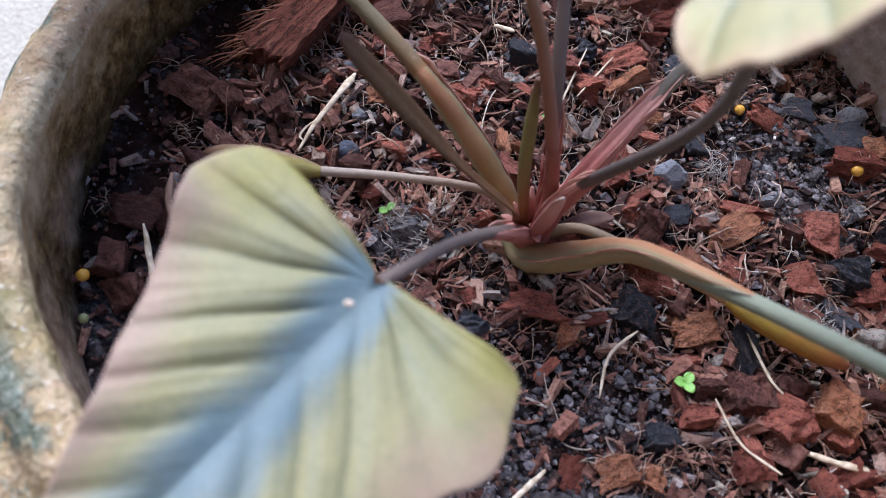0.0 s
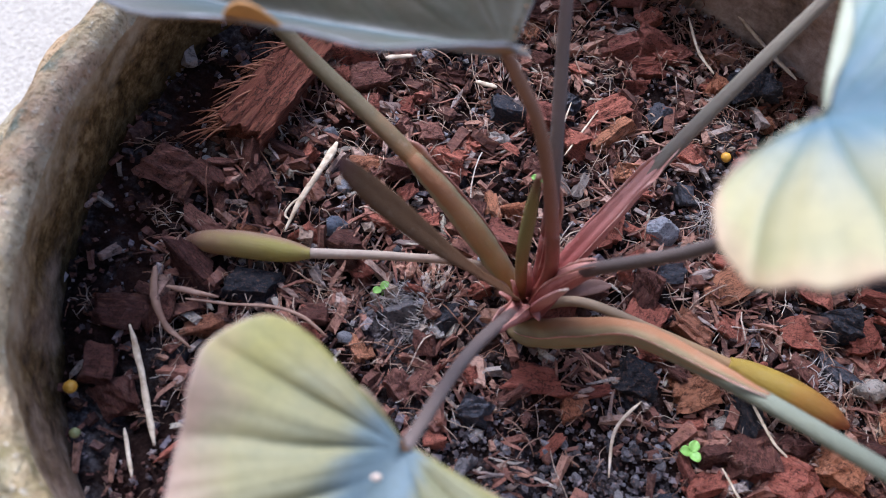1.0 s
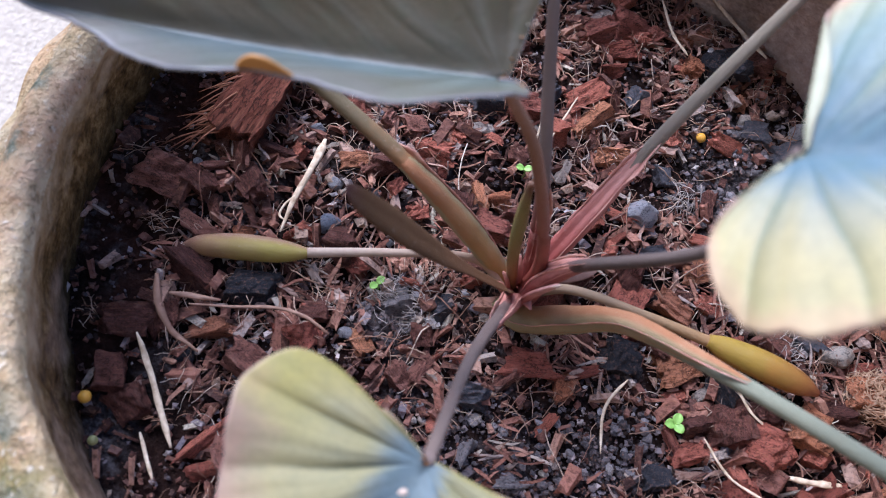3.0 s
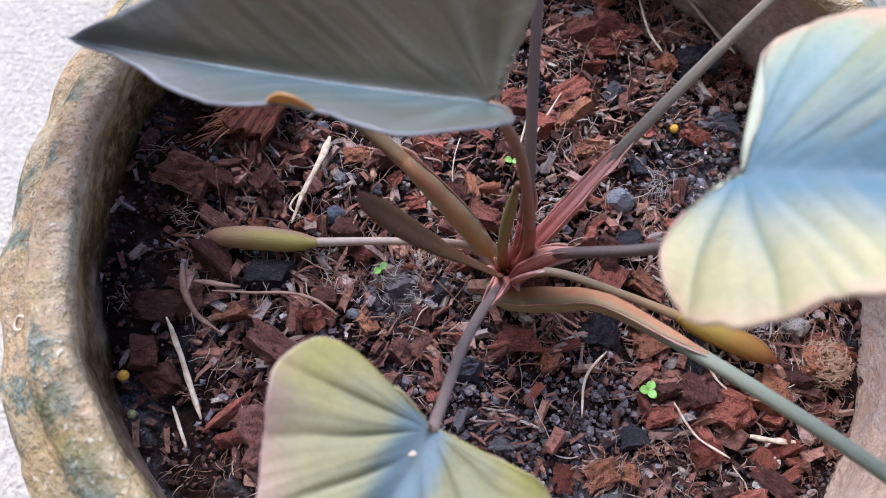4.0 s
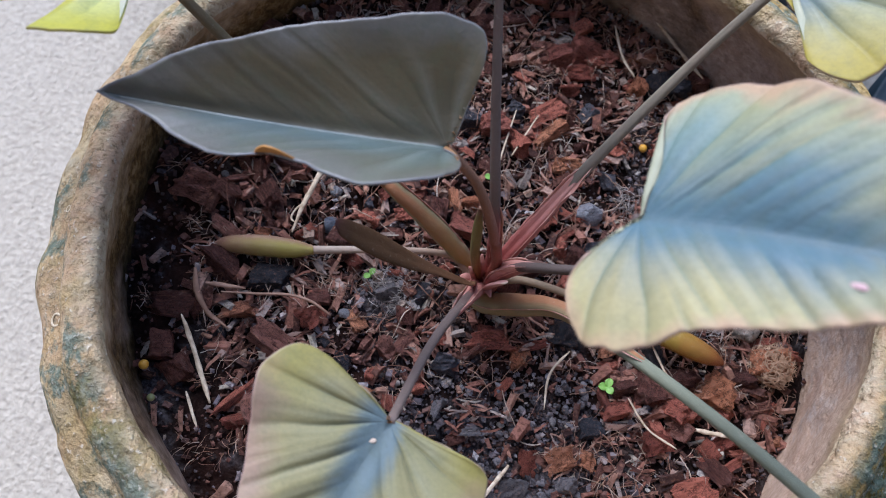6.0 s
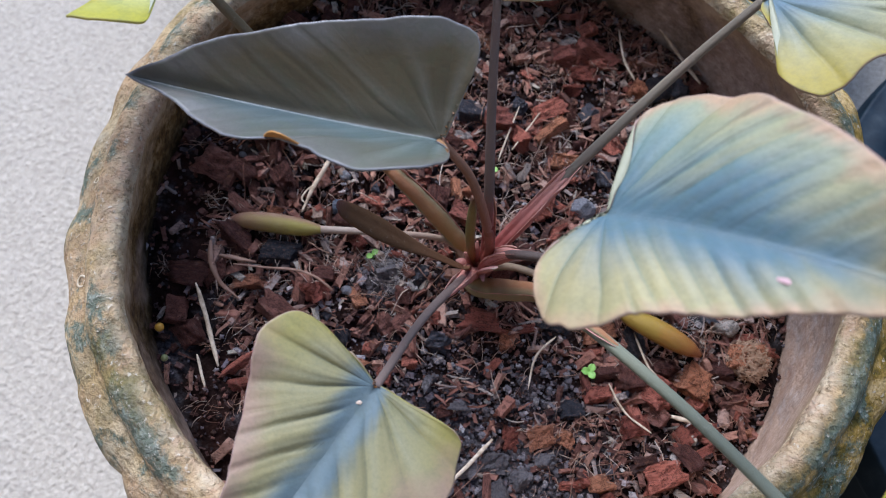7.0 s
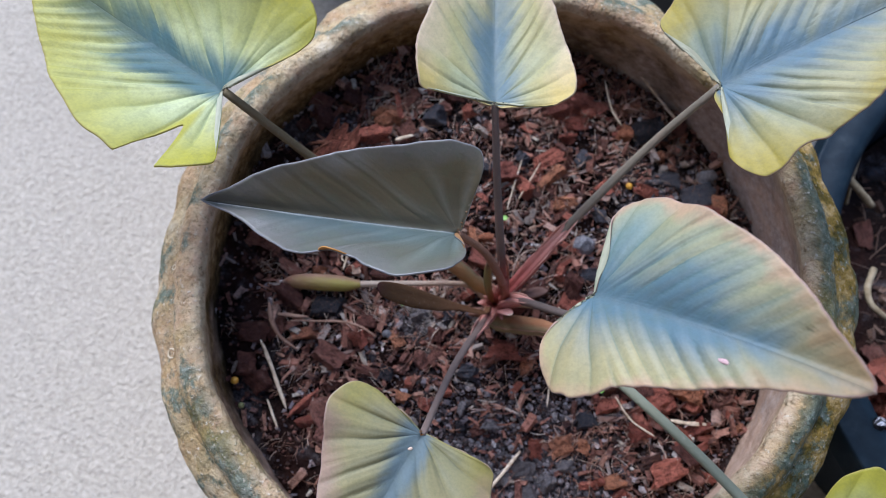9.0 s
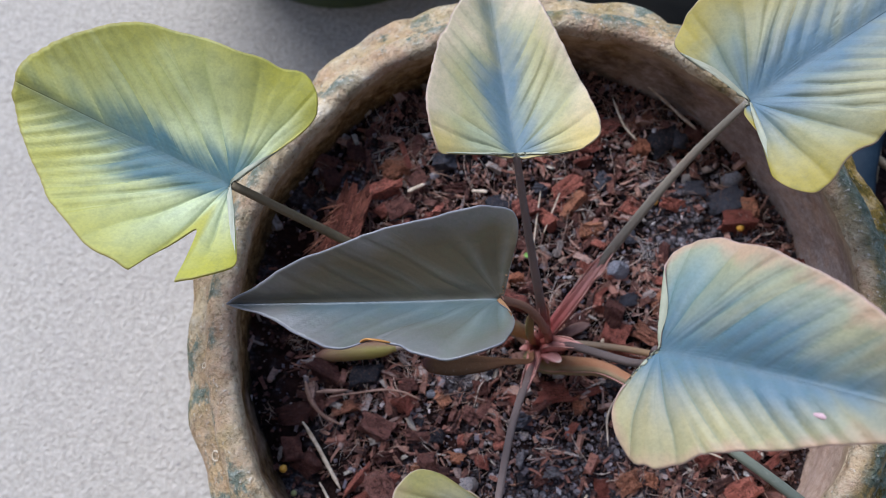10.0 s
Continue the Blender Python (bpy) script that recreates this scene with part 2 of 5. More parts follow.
def leaf_mat(name, heart, flesh, edge, vein_shade, gloss=0.56, spec=0.42, gold=(0.46, 0.42, 0.10), line_tint=(0.34, 0.22, 0.20), reach=0.62, streak=0.8, halves=None, glow=0.18, band=0.78, tip=None, lobe=None, golden=0.5, crease_deep=0.42, warm=None, stray=0.30):
    """Quilted leaf: glaucous heart that runs out along the veins, flesh of a different tint in each strip between two veins, tinted margin and lobes."""
    m = Mat(name, 0.42, spec)
    q, rim, vuv = m.uv("vein")
    lat, along, _ = m.uv("leaf")
    big = m.noise(34, 4, 0.6)
    fine = m.noise(900, 3, 0.6)
    half = m.math("ADD", q, 0.5)
    strip, across = m.math("FLOOR", half), m.math("FRACT", half)

    def dice(k):
        node = m.t.nodes.new("ShaderNodeTexWhiteNoise")
        node.noise_dimensions = "1D"
        m.link(m.math("MULTIPLY", strip, k), node.inputs["W"])
        return node.outputs["Value"]

    # broad streaks that follow the veins, and finer ones within them
    broad = m.noise(1.0, 1, 0.5, src=vuv, stretch=(0.8, 1.0, 1))
    thin = m.noise(1.0, 1, 0.5, src=vuv, stretch=(3.2, 0.9, 1))
    s = m.math("ADD", m.math("MULTIPLY", m.math("SUBTRACT", broad, 0.5), streak), m.math("MULTIPLY", m.math("SUBTRACT", thin, 0.5), 0.16))
    s = m.math("ADD", s, m.math("MULTIPLY", m.math("SUBTRACT", big, 0.5), 0.36))
    s = m.math("ADD", s, m.math("MULTIPLY", m.math("SUBTRACT", dice(1.37), 0.5), stray))
    near = m.math("ADD", lat, s)
    if warm:
        flesh = m.mix(m.math("GREATER_THAN", q, 20.0), warm, flesh)
    c = m.mix(m.ramp(near, (0.08, 0.0), (reach, 1.0), mode="EASE"), heart, flesh)
    g = m.math("ADD", m.math("MULTIPLY", dice(2.11), 0.6), m.math("MULTIPLY", m.noise(1.0, 2, 0.5, src=vuv, stretch=(0.9, 1.8, 1)), 0.6))
    g = m.math("MULTIPLY", m.ramp(g, (0.52, 0.0), (0.76, golden)), m.ramp(lat, (0.12, 0.0), (0.4, 1.0)))
    c = m.mix(g, c, gold)
    # sky sheen on one half and shade on the other, painted into the colour
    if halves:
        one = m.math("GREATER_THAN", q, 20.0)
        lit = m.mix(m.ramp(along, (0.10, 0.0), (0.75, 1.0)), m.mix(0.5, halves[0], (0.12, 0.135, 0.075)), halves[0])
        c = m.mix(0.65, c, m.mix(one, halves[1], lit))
    # the vein at the bottom of each crease: a dark line, sharp to one side; its soft side is painted ridge shading
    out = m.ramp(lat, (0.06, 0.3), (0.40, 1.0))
    c = m.mix(m.math("MULTIPLY", out, m.ramp(across, (0.0, crease_deep), (0.07, 0.42 * crease_deep), (0.34, 0.0), (0.94, 0.0), (1.0, crease_deep))), c, vein_shade)
    # painted highlight along one flank of each ridge
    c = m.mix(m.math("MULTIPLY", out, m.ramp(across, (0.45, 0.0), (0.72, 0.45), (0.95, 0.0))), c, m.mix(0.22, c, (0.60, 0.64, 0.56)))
    r2 = m.math("ADD", rim, m.math("MULTIPLY", m.math("SUBTRACT", big, 0.5), 0.55))
    r2 = m.math("ADD", r2, m.math("MULTIPLY", m.math("SUBTRACT", broad, 0.5), 0.35))
    c = m.mix(m.ramp(r2, (band - 0.30, 0.0), (band, 0.45)), c, gold)
    c = m.mix(m.ramp(r2, (band, 0.0), (1.04, 0.9)), c, edge)
    if lobe:
        back = m.math("ADD", along, m.math("MULTIPLY", m.math("SUBTRACT", big, 0.5), 0.25))
        c = m.mix(m.math("MULTIPLY", m.ramp(back, (0.0, 1.0), (0.16, 0.0)), m.ramp(r2, (0.50, 0.0), (0.85, 0.9))), c, lobe)
    if tip:
        far = m.math("ADD", along, m.math("MULTIPLY", m.math("SUBTRACT", broad, 0.5), 0.3))
        c = m.mix(m.ramp(far, (0.66, 0.0), (0.90, 0.85)), c, m.mix(m.ramp(rim, (0.55, 0.0), (1.0, 0.8)), tip, (0.33, 0.20, 0.10)))
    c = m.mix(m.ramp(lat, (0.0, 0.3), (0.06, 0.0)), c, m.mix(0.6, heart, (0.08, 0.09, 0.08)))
    c = m.mix(m.ramp(rim, (0.988, 0.0), (0.996, 0.6)), c, line_tint)
    c = m.mix(m.ramp(m.noise(170, 4, 0.68), (0.36, 0.35), (0.52, 0.0)), c, m.mix(0.5, c, (0.10, 0.13, 0.07)))
    c = m.mix(m.ramp(fine, (0.3, 0.14), (0.6, 0.0)), c, (0.05, 0.07, 0.05))
    m.colour(c)
    m.rough(m.ramp(big, (0.3, gloss - 0.05), (0.7, gloss + 0.07)))
    n1 = m.bump(m.noise(330, 4, 0.62), 0.3, 0.0008)
    m.bump(thin, 0.18, 0.0012, n1)
    tr = m.t.nodes.new("ShaderNodeBsdfTranslucent")
    m.link(c, tr.inputs[0])
    ms = m.t.nodes.new("ShaderNodeMixShader")
    ms.inputs[0].default_value = glow
    m.link(m.b.outputs[0], ms.inputs[1])
    m.link(tr.outputs[0], ms.inputs[2])
    m.link(ms.outputs[0], m.t.nodes["Material Output"].inputs[0])
    return m.m


def stalk_mat(name, low, high, z0, z1, blush=(0.30, 0.07, 0.06), rough=0.55, tip=None, top=None, belly=None, far=None):
    """Petiole, sheath or spathe: one tint at the foot, another further up, a third at the very tip; top, belly and far tint the upper side, the under side and one flank."""
    m = Mat(name, rough, 0.25)
    u, v, w = m.uv("stalk")
    g = m.noise(14, 4, 0.6, src=w, stretch=(0.6, 14, 1))
    cloud = m.noise(120, 4, 0.65)
    t = m.math("ADD", u, m.math("MULTIPLY", m.math("SUBTRACT", g, 0.5), 0.30))
    t = m.math("ADD", t, m.math("MULTIPLY", m.math("SUBTRACT", cloud, 0.5), 0.25))
    c = m.ramp(t, (z0, low), (z1, high), mode="EASE")
    rise = m.math("SINE", m.math("MULTIPLY", v, 6.28318))
    if top:
        c = m.mix(m.ramp(m.math("ADD", rise, m.math("SUBTRACT", cloud, 0.5)), (0.1, 0.0), (0.9, 0.75)), c, top)
    if belly:
        c = m.mix(m.ramp(m.math("ADD", rise, m.math("SUBTRACT", cloud, 0.5)), (-0.7, 0.8), (0.2, 0.0)), c, belly)
    if far:
        flank = m.math("COSINE", m.math("MULTIPLY", v, 6.28318))
        c = m.mix(m.ramp(m.math("ADD", flank, m.math("MULTIPLY", m.math("SUBTRACT", g, 0.5), 0.8)), (-0.35, 0.0), (0.55, 0.85)), c, far)
    c = m.mix(m.ramp(m.noise(95, 4, 0.65), (0.5, 0.0), (0.7, 0.45)), c, blush)
    if tip:
        c = m.mix(m.ramp(t, (0.80, 0.0), (0.98, 0.9)), c, tip)
    c = m.mix(m.ramp(g, (0.3, 0.4), (0.5, 0.0)), c, m.mix(0.6, c, (0.05, 0.03, 0.02)))
    c = m.mix(m.ramp(m.noise(520, 3, 0.7), (0.62, 0.0), (0.72, 0.35)), c, m.mix(0.5, c, (0.5, 0.42, 0.34)))
    m.colour(c)
    n1 = m.bump(g, 0.45, 0.0008)
    m.bump(m.noise(600, 4, 0.65), 0.35, 0.0005, n1)
    return m.m


def plain(name, stops, scale=200, rough=0.6, spec=0.4, bump=0.3):
    m = Mat(name, rough, spec)
    g = m.noise(scale, 4, 0.6)
    m.colour(m.ramp(g, *stops))
    m.bump(g, bump, 0.0008)
    return m.m


CONCRETE = concrete()
CLAY_OUT, CLAY_IN = old_clay("lime_crusted_clay", False), old_clay("damp_inner_clay", True)
SOIL = soil_mat()
BARK = chip_mat("red_bark", ((0.0, (0.312, 0.092, 0.065)), (0.4, (0.500, 0.159, 0.106)), (0.75, (0.688, 0.233, 0.153)), (1.0, (0.378, 0.134, 0.100))))
HUSK = chip_mat("orange_husk", ((0.0, (0.568, 0.211, 0.108)), (0.5, (0.699, 0.301, 0.158)), (1.0, (0.503, 0.211, 0.124))), pale=0.4)
DARK = chip_mat("dark_bark", ((0.0, (0.124, 0.051, 0.042)), (0.5, (0.233, 0.096, 0.073)), (1.0, (0.420, 0.194, 0.146))), pale=0.4)
COAL = chip_mat("charcoal", ((0.0, (0.029, 0.033, 0.042)), (0.5, (0.065, 0.072, 0.088)), (1.0, (0.156, 0.163, 0.189))), grain=False, pale=0.2, rough=0.7)
ASH = chip_mat("grey_ash", ((0.0, (0.16, 0.15, 0.155)), (0.5, (0.27, 0.255, 0.26)), (1.0, (0.42, 0.395, 0.395))), grain=False, pale=0.3)
ASH_CRUMB = chip_mat("ash_crumb", ((0.0, (0.06, 0.056, 0.060)), (0.5, (0.14, 0.130, 0.137)), (1.0, (0.30, 0.28, 0.285))), island=True, grain=False)
STONE = chip_mat("pale_stone", ((0.0, (0.384, 0.389, 0.414)), (0.35, (0.528, 0.519, 0.538)), (0.7, (0.624, 0.531, 0.448)), (1.0, (0.720, 0.649, 0.560))), grain=False)
WHITE_STONE = chip_mat("white_stone", ((0.0, (0.46, 0.46, 0.50)), (1.0, (0.52, 0.52, 0.55))), grain=False, pale=0.3)
BLUE_STONE = chip_mat("blue_stone", ((0.0, (0.17, 0.20, 0.26)), (1.0, (0.20, 0.23, 0.29))), grain=False, pale=0.15)
CRUMB = chip_mat("mixed_crumbs", ((0.0, (0.018, 0.012, 0.011)), (0.3, (0.062, 0.031, 0.027)), (0.5, (0.174, 0.075, 0.058)), (0.66, (0.347, 0.172, 0.126)),
                                  (0.78, (0.062, 0.056, 0.063)), (0.90, (0.247, 0.215, 0.232)), (1.0, (0.664, 0.555, 0.504))), island=True)
SHRED = chip_mat("bark_shred", ((0.0, (0.061, 0.031, 0.026)), (0.3, (0.185, 0.083, 0.061)), (0.55, (0.345, 0.152, 0.106)), (0.75, (0.494, 0.278, 0.193)), (0.9, (0.370, 0.304, 0.266)), (1.0, (0.650, 0.581, 0.451))), island=True)
GRIT = chip_mat("grey_grit", ((0.0, (0.024, 0.020, 0.022)), (0.4, (0.075, 0.064, 0.068)), (0.75, (0.17, 0.145, 0.15)), (0.97, (0.30, 0.255, 0.265)), (1.0, (0.55, 0.50, 0.47))), island=True, grain=False)
FIBRE = chip_mat("coir_fibre", ((0.0, (0.26, 0.12, 0.08)), (0.35, (0.46, 0.26, 0.17)), (0.65, (0.60, 0.42, 0.30)), (0.88, (0.68, 0.54, 0.42)), (1.0, (0.76, 0.67, 0.56))), island=True)
FLAKE = chip_mat("pale_flake", ((0.0, (0.36, 0.24, 0.17)), (0.4, (0.50, 0.40, 0.32)), (0.7, (0.42, 0.41, 0.44)), (1.0, (0.68, 0.62, 0.54))), island=True, grain=False)
PALE_FLUFF = chip_mat("pale_mould", ((0.0, (0.270, 0.230, 0.209)), (0.5, (0.540, 0.486, 0.446)), (1.0, (0.837, 0.769, 0.702))), island=True, grain=False)
WALL_PAINT = plain("plaster", ((0.3, (0.13, 0.105, 0.08)), (0.7, (0.18, 0.15, 0.12))), 12, 0.9)
STRAW = plain("dry_straw", ((0.3, (0.408, 0.300, 0.192)), (0.55, (0.660, 0.540, 0.384)), (0.75, (0.816, 0.720, 0.564))), 320, 0.8, 0.2, 0.8)
LIME = plain("lime_crust", ((0.3, (0.46, 0.36, 0.22)), (0.7, (0.66, 0.57, 0.42))), 600, 0.9, 0.1, 0.6)
ROOT = plain("dry_root", ((0.3, (0.20, 0.15, 0.08)), (0.7, (0.34, 0.28, 0.18))), 240, 0.8, 0.2)
FIBRE_DARK = chip_mat("dark_coir", ((0.0, (0.05, 0.028, 0.02)), (0.6, (0.14, 0.085, 0.06)), (1.0, (0.30, 0.20, 0.14))), island=True)
TWIG = plain("brown_twig", ((0.3, (0.173, 0.092, 0.058)), (0.7, (0.356, 0.216, 0.146))), 180)
BEAD = plain("yellow_pellet", ((0.3, (0.58, 0.27, 0.02)), (0.7, (0.72, 0.42, 0.06))), 300, 0.4)
DULL_BEAD = plain("dull_pellet", ((0.3, (0.24, 0.25, 0.09)), (0.7, (0.36, 0.37, 0.16))), 300, 0.5)
SPROUT = plain("bright_sprout", ((0.3, (0.20, 0.40, 0.06)), (0.7, (0.32, 0.55, 0.13))), 400, 0.45)
NAVY = plain("dark_blue_plastic", ((0.3, (0.004, 0.009, 0.015)), (0.55, (0.008, 0.016, 0.024)), (0.75, (0.020, 0.030, 0.038))), 90, 0.55, 0.14)
GREEN_GLAZE = plain("dark_green_glaze", ((0.3, (0.03, 0.05, 0.02)), (0.7, (0.07, 0.10, 0.035))), 30, 0.4)
GREY_POT = plain("grey_plastic", ((0.3, (0.03, 0.035, 0.04)), (0.7, (0.06, 0.065, 0.07))), 40, 0.5)


# ---- shaping ----
def mesh_object(name, verts, faces, mat, parent=None, label="", smooth=True, uvs=None):
    me = bpy.data.meshes.new(name)
    me.from_pydata([tuple(v) for v in verts], [], faces)
    for key, values in (uvs or {}).items():
        layer = me.uv_layers.new(name=key)
        idx = np.empty(len(me.loops), dtype=np.int32)
        me.loops.foreach_get("vertex_index", idx)
        layer.data.foreach_set("uv", np.asarray(values, dtype=np.float32)[idx].ravel())
    for x in mat if isinstance(mat, (list, tuple)) else [mat]:
        me.materials.append(x)
    if smooth:
        me.polygons.foreach_set("use_smooth", [True] * len(me.polygons))
    me.update()
    ob = new(name, me)
    ob.parent = parent
    if label:
        tagged(ob, label)
    return ob


def part(name, bm, mat, parent, label="", smooth=True):
    me = bpy.data.meshes.new(name)
    bm.to_mesh(me)
    bm.free()
    me.materials.append(mat)
    if smooth:
        me.polygons.foreach_set("use_smooth", [True] * len(me.polygons))
    ob = new(name, me)
    ob.parent = parent
    if label:
        tagged(ob, label)
    return ob


def spline(points, n):
    """n points on a smooth line through the points, any number of columns."""
    p = np.asarray(points, float)
    p = np.vstack([2 * p[0] - p[1], p, 2 * p[-1] - p[-2]])
    out = []
    for s in np.linspace(0, len(p) - 3 - 1e-9, n):
        i, u = int(s), s - int(s)
        a, b, c, e = p[i:i + 4]
        out.append(0.5 * (2 * b + (c - a) * u + (2 * a - 5 * b + 4 * c - e) * u * u + (3 * b - a - 3 * c + e) * u ** 3))
    return np.array(out)


def tube(name, points, radii, mat, parent=None, label="", segs=14, n=40, flat=None, groove=0.0, wobble=0.0, slant=0.0):
    """A stalk swept along a line: radii at the points; flat squeezes it across; groove cuts a channel along the top."""
    rows = spline([(*p, r) for p, r in zip(points, radii)], n)
    c, r = rows[:, :3], np.maximum(rows[:, 3], 1e-5)
    tan = np.gradient(c, axis=0)
    tan /= np.linalg.norm(tan, axis=1)[:, None]
    up = np.array([0, 0, 1.0])
    verts, uvs = [], []
    for i in range(n):
        side = np.cross(tan[i], up)
        if np.linalg.norm(side) < 0.15:
            side = np.cross(tan[i], np.array([0, 1.0, 0]))
        side /= np.linalg.norm(side)
        nor = np.cross(side, tan[i])
        for j in range(segs):
            a = 2 * math.pi * j / segs 
            k = r[i] * (1 - groove * max(0, math.sin(a)) ** 6)
            if slant:
                e = max(0.0, (i / (n - 1) - 0.5) / 0.5)
                k *= 1 - slant * e * e * (0.5 + 0.5 * math.sin(a + 0.5))
            if wobble:
                k *= 1 + wobble * noise.noise(Vector(c[i] * 220) + Vector((math.cos(a), math.sin(a), 0)))
            f = flat if flat else 1.0
            verts.append(c[i] + side * math.cos(a) * k + nor * math.sin(a) * k * f)
            uvs.append((i / (n - 1), j / segs))
    faces = [(i * segs + j, i * segs + (j + 1) % segs, (i + 1) * segs + (j + 1) % segs, (i + 1) * segs + j) for i in range(n - 1) for j in range(segs)]
    faces += [tuple(range(segs))[::-1], tuple((n - 1) * segs + j for j in range(segs))]
    return mesh_object(name, verts, faces, mat, parent, label, uvs={"stalk": uvs})


def lathe(name, profile, mat, parent, bend=None, segs=220, label=""):
    verts = []
    for k, (r, z) in enumerate(profile):
        for j in range(segs):
            a = 2 * math.pi * j / segs
            rr, zz = bend(a, r, z, k) if bend else (r, z)
            verts.append((rr * math.cos(a), rr * math.sin(a), zz))
    n = len(profile)
    faces = [(k * segs + j, k * segs + (j + 1) % segs, (k + 1) * segs + (j + 1) % segs, (k + 1) * segs + j) for k in range(n - 1) for j in range(segs)]
    return mesh_object(name, verts, faces, mat, parent, label)


# ---- ground ----
GROUND_Z = -0.169
g = 30.0
mesh_object("ground", [(-g, -g, GROUND_Z), (g, -g, GROUND_Z), (g, g, GROUND_Z), (-g, g, GROUND_Z)], [(0, 1, 2, 3)], CONCRETE)
tagged(bpy.data.objects["ground"], "pale grey washed concrete floor with fine grit", "floor", kind="structure")


# unseen wall, added to darken the side behind the camera; it closes the place there
bm = bmesh.new()
bmesh.ops.create_cube(bm, size=1.0)
house = part("wall_south", bm, WALL_PAINT, None, smooth=False)
house.matrix_basis = pose(1.0, -1.15, 1.331) @ Matrix.Diagonal((9.0, 0.2, 3.0, 1))
tagged(house, "plain brown-grey wall added out of view to darken one side", "wall", kind="structure")


# ---- the clay pot ----
def pot_bend(a, r, z, k):
    v = Vector((math.cos(a) * 0.16, math.sin(a) * 0.16, z))
    low = 0.0022 * noise.noise(v * 14) + 0.0016 * noise.noise(v * 34)
    fine = 0.0007 * noise.noise(v * 90) + 0.0004 * noise.noise(v * 210)
    w = max(0.0, min(1.0, (r - 0.150) / 0.014)) if z > 0.012 else 0.0
    ph = a * 13 + 1.6 * noise.noise(Vector((math.cos(a) * 1.5, math.sin(a) * 1.5, 3)))
    lobe = abs(math.cos(ph)) ** 0.5 * (0.75 + 0.5 * noise.noise(Vector((math.cos(a) * 4, math.sin(a) * 4, 8))))
    back = max(0.0, math.cos(a - radians(118))) ** 6
    return r + low + fine + w * (0.0026 * (lobe - 0.9) + 0.007 * back), z + 0.7 * low + fine + w * 0.003 * (lobe - 0.6)


clay_pot = tagged(new("clay_pot"), "weathered terracotta pot with lime-crusted scalloped rim, standing on concrete", "pot")
inner = spline([(0.10, -0.075), (0.138, -0.062), (0.1455, -0.03), (0.1445, 0.0), (0.1425, 0.022), (0.1388, 0.042), (0.1355, 0.054)], 34)
lip = spline([(0.1355, 0.054), (0.1362, 0.0585), (0.1395, 0.0605), (0.1440, 0.0596), (0.1475, 0.0572), (0.1500, 0.0535)], 20)
flange = spline([(0.1500, 0.0535), (0.1524, 0.0492), (0.1560, 0.0468), (0.1620, 0.0432), (0.1658, 0.0378), (0.168, 0.031), (0.1668, 0.0245), (0.161, 0.018), (0.157, 0.010)], 30)
body = spline([(0.157, 0.010), (0.158, -0.03), (0.155, -0.075), (0.145, -0.125), (0.131, -0.1655), (0.128, -0.169), (0.05, -0.169)], 40)
lathe("inner_wall", inner, CLAY_IN, clay_pot, pot_bend, label="damp inner wall, one side dark with algae and painted shade")
lathe("lip", lip, CLAY_OUT, clay_pot, pot_bend)
lathe("flange", flange, CLAY_OUT, clay_pot, pot_bend, label="scalloped outer flange with green algae")
lathe("body", body, CLAY_OUT, clay_pot, pot_bend)


def lime_ring(deg, r, z, size, tilt):
    """A crusted lime ring, uneven and partly worn, on the rim."""
    a0 = radians(deg)
    put = pose(r * math.cos(a0), r * math.sin(a0), z, 0, 0, deg) @ pose(0, 0, 0, 0, tilt, 0)
    n, k, vs = 26, 8, []
    for i in range(n):
        a = 2 * math.pi * i / n
        wob = 1 + 0.22 * noise.noise(Vector((math.cos(a) * 1.4, math.sin(a) * 1.4, deg)))
        th = size * 0.22 * (0.7 + 0.9 * abs(noise.noise(Vector((math.cos(a) * 2, math.sin(a) * 2, deg + 5)))))
        for j in range(k):
            b = 2 * math.pi * j / k
            rr = size * wob + th * math.cos(b)
            vs.append(put @ Vector((rr * math.cos(a), rr * math.sin(a), 0.6 * th * math.sin(b))))
    fs = [(i * k + j, ((i + 1) % n) * k + j, ((i + 1) % n) * k + (j + 1) % k, i * k + (j + 1) % k) for i in range(n) for j in range(k)]
    return mesh_object("lime_ring", vs, fs, LIME, clay_pot, "pale crusted lime ring")


lime_ring(-145.2, 0.1545, 0.0468, 0.0021, 30)
lime_ring(-160.0, 0.1500, 0.0524, 0.0012, 35)
lime_ring(-128.0, 0.1560, 0.0458, 0.0014, 30)
lime_ring(-152.5, 0.1605, 0.0432, 0.0010, 35)


# ---- potting mix ----
def soil_height(x, y):
    return -0.002 - 0.127 * x + 0.062 * y + 0.089 * x * x + 0.213 * y * y


def soil_top(x, y):
    v = Vector((x, y, 0.3))
    return soil_height(x, y) - 0.0030 + 0.0045 * noise.noise(v * 45) + 0.0022 * noise.noise(v * 130) + 0.001 * noise.noise(v * 330)


rings, spokes = 110, 260
verts = [(0, 0, soil_top(0, 0) - 0.0015)]
for i in range(1, rings + 1):
    for j in range(spokes):
        a, r = 2 * math.pi * j / spokes, 0.149 * i / rings
        x, y = r * math.cos(a), r * math.sin(a)
        verts.append((x, y, soil_top(x, y) - 0.0015))
faces = [(0, 1 + j, 1 + (j + 1) % spokes) for j in range(spokes)]
for i in range(rings - 1):
    o = 1 + i * spokes
    faces += [(o + j, o + spokes + j, o + spokes + (j + 1) % spokes, o + (j + 1) % spokes) for j in range(spokes)]
mix = mesh_object("potting_mix", verts, faces, SOIL)
tagged(mix, "damp dark potting mix of bark, husk and grit filling the clay pot", "potting soil", kind="stuff")


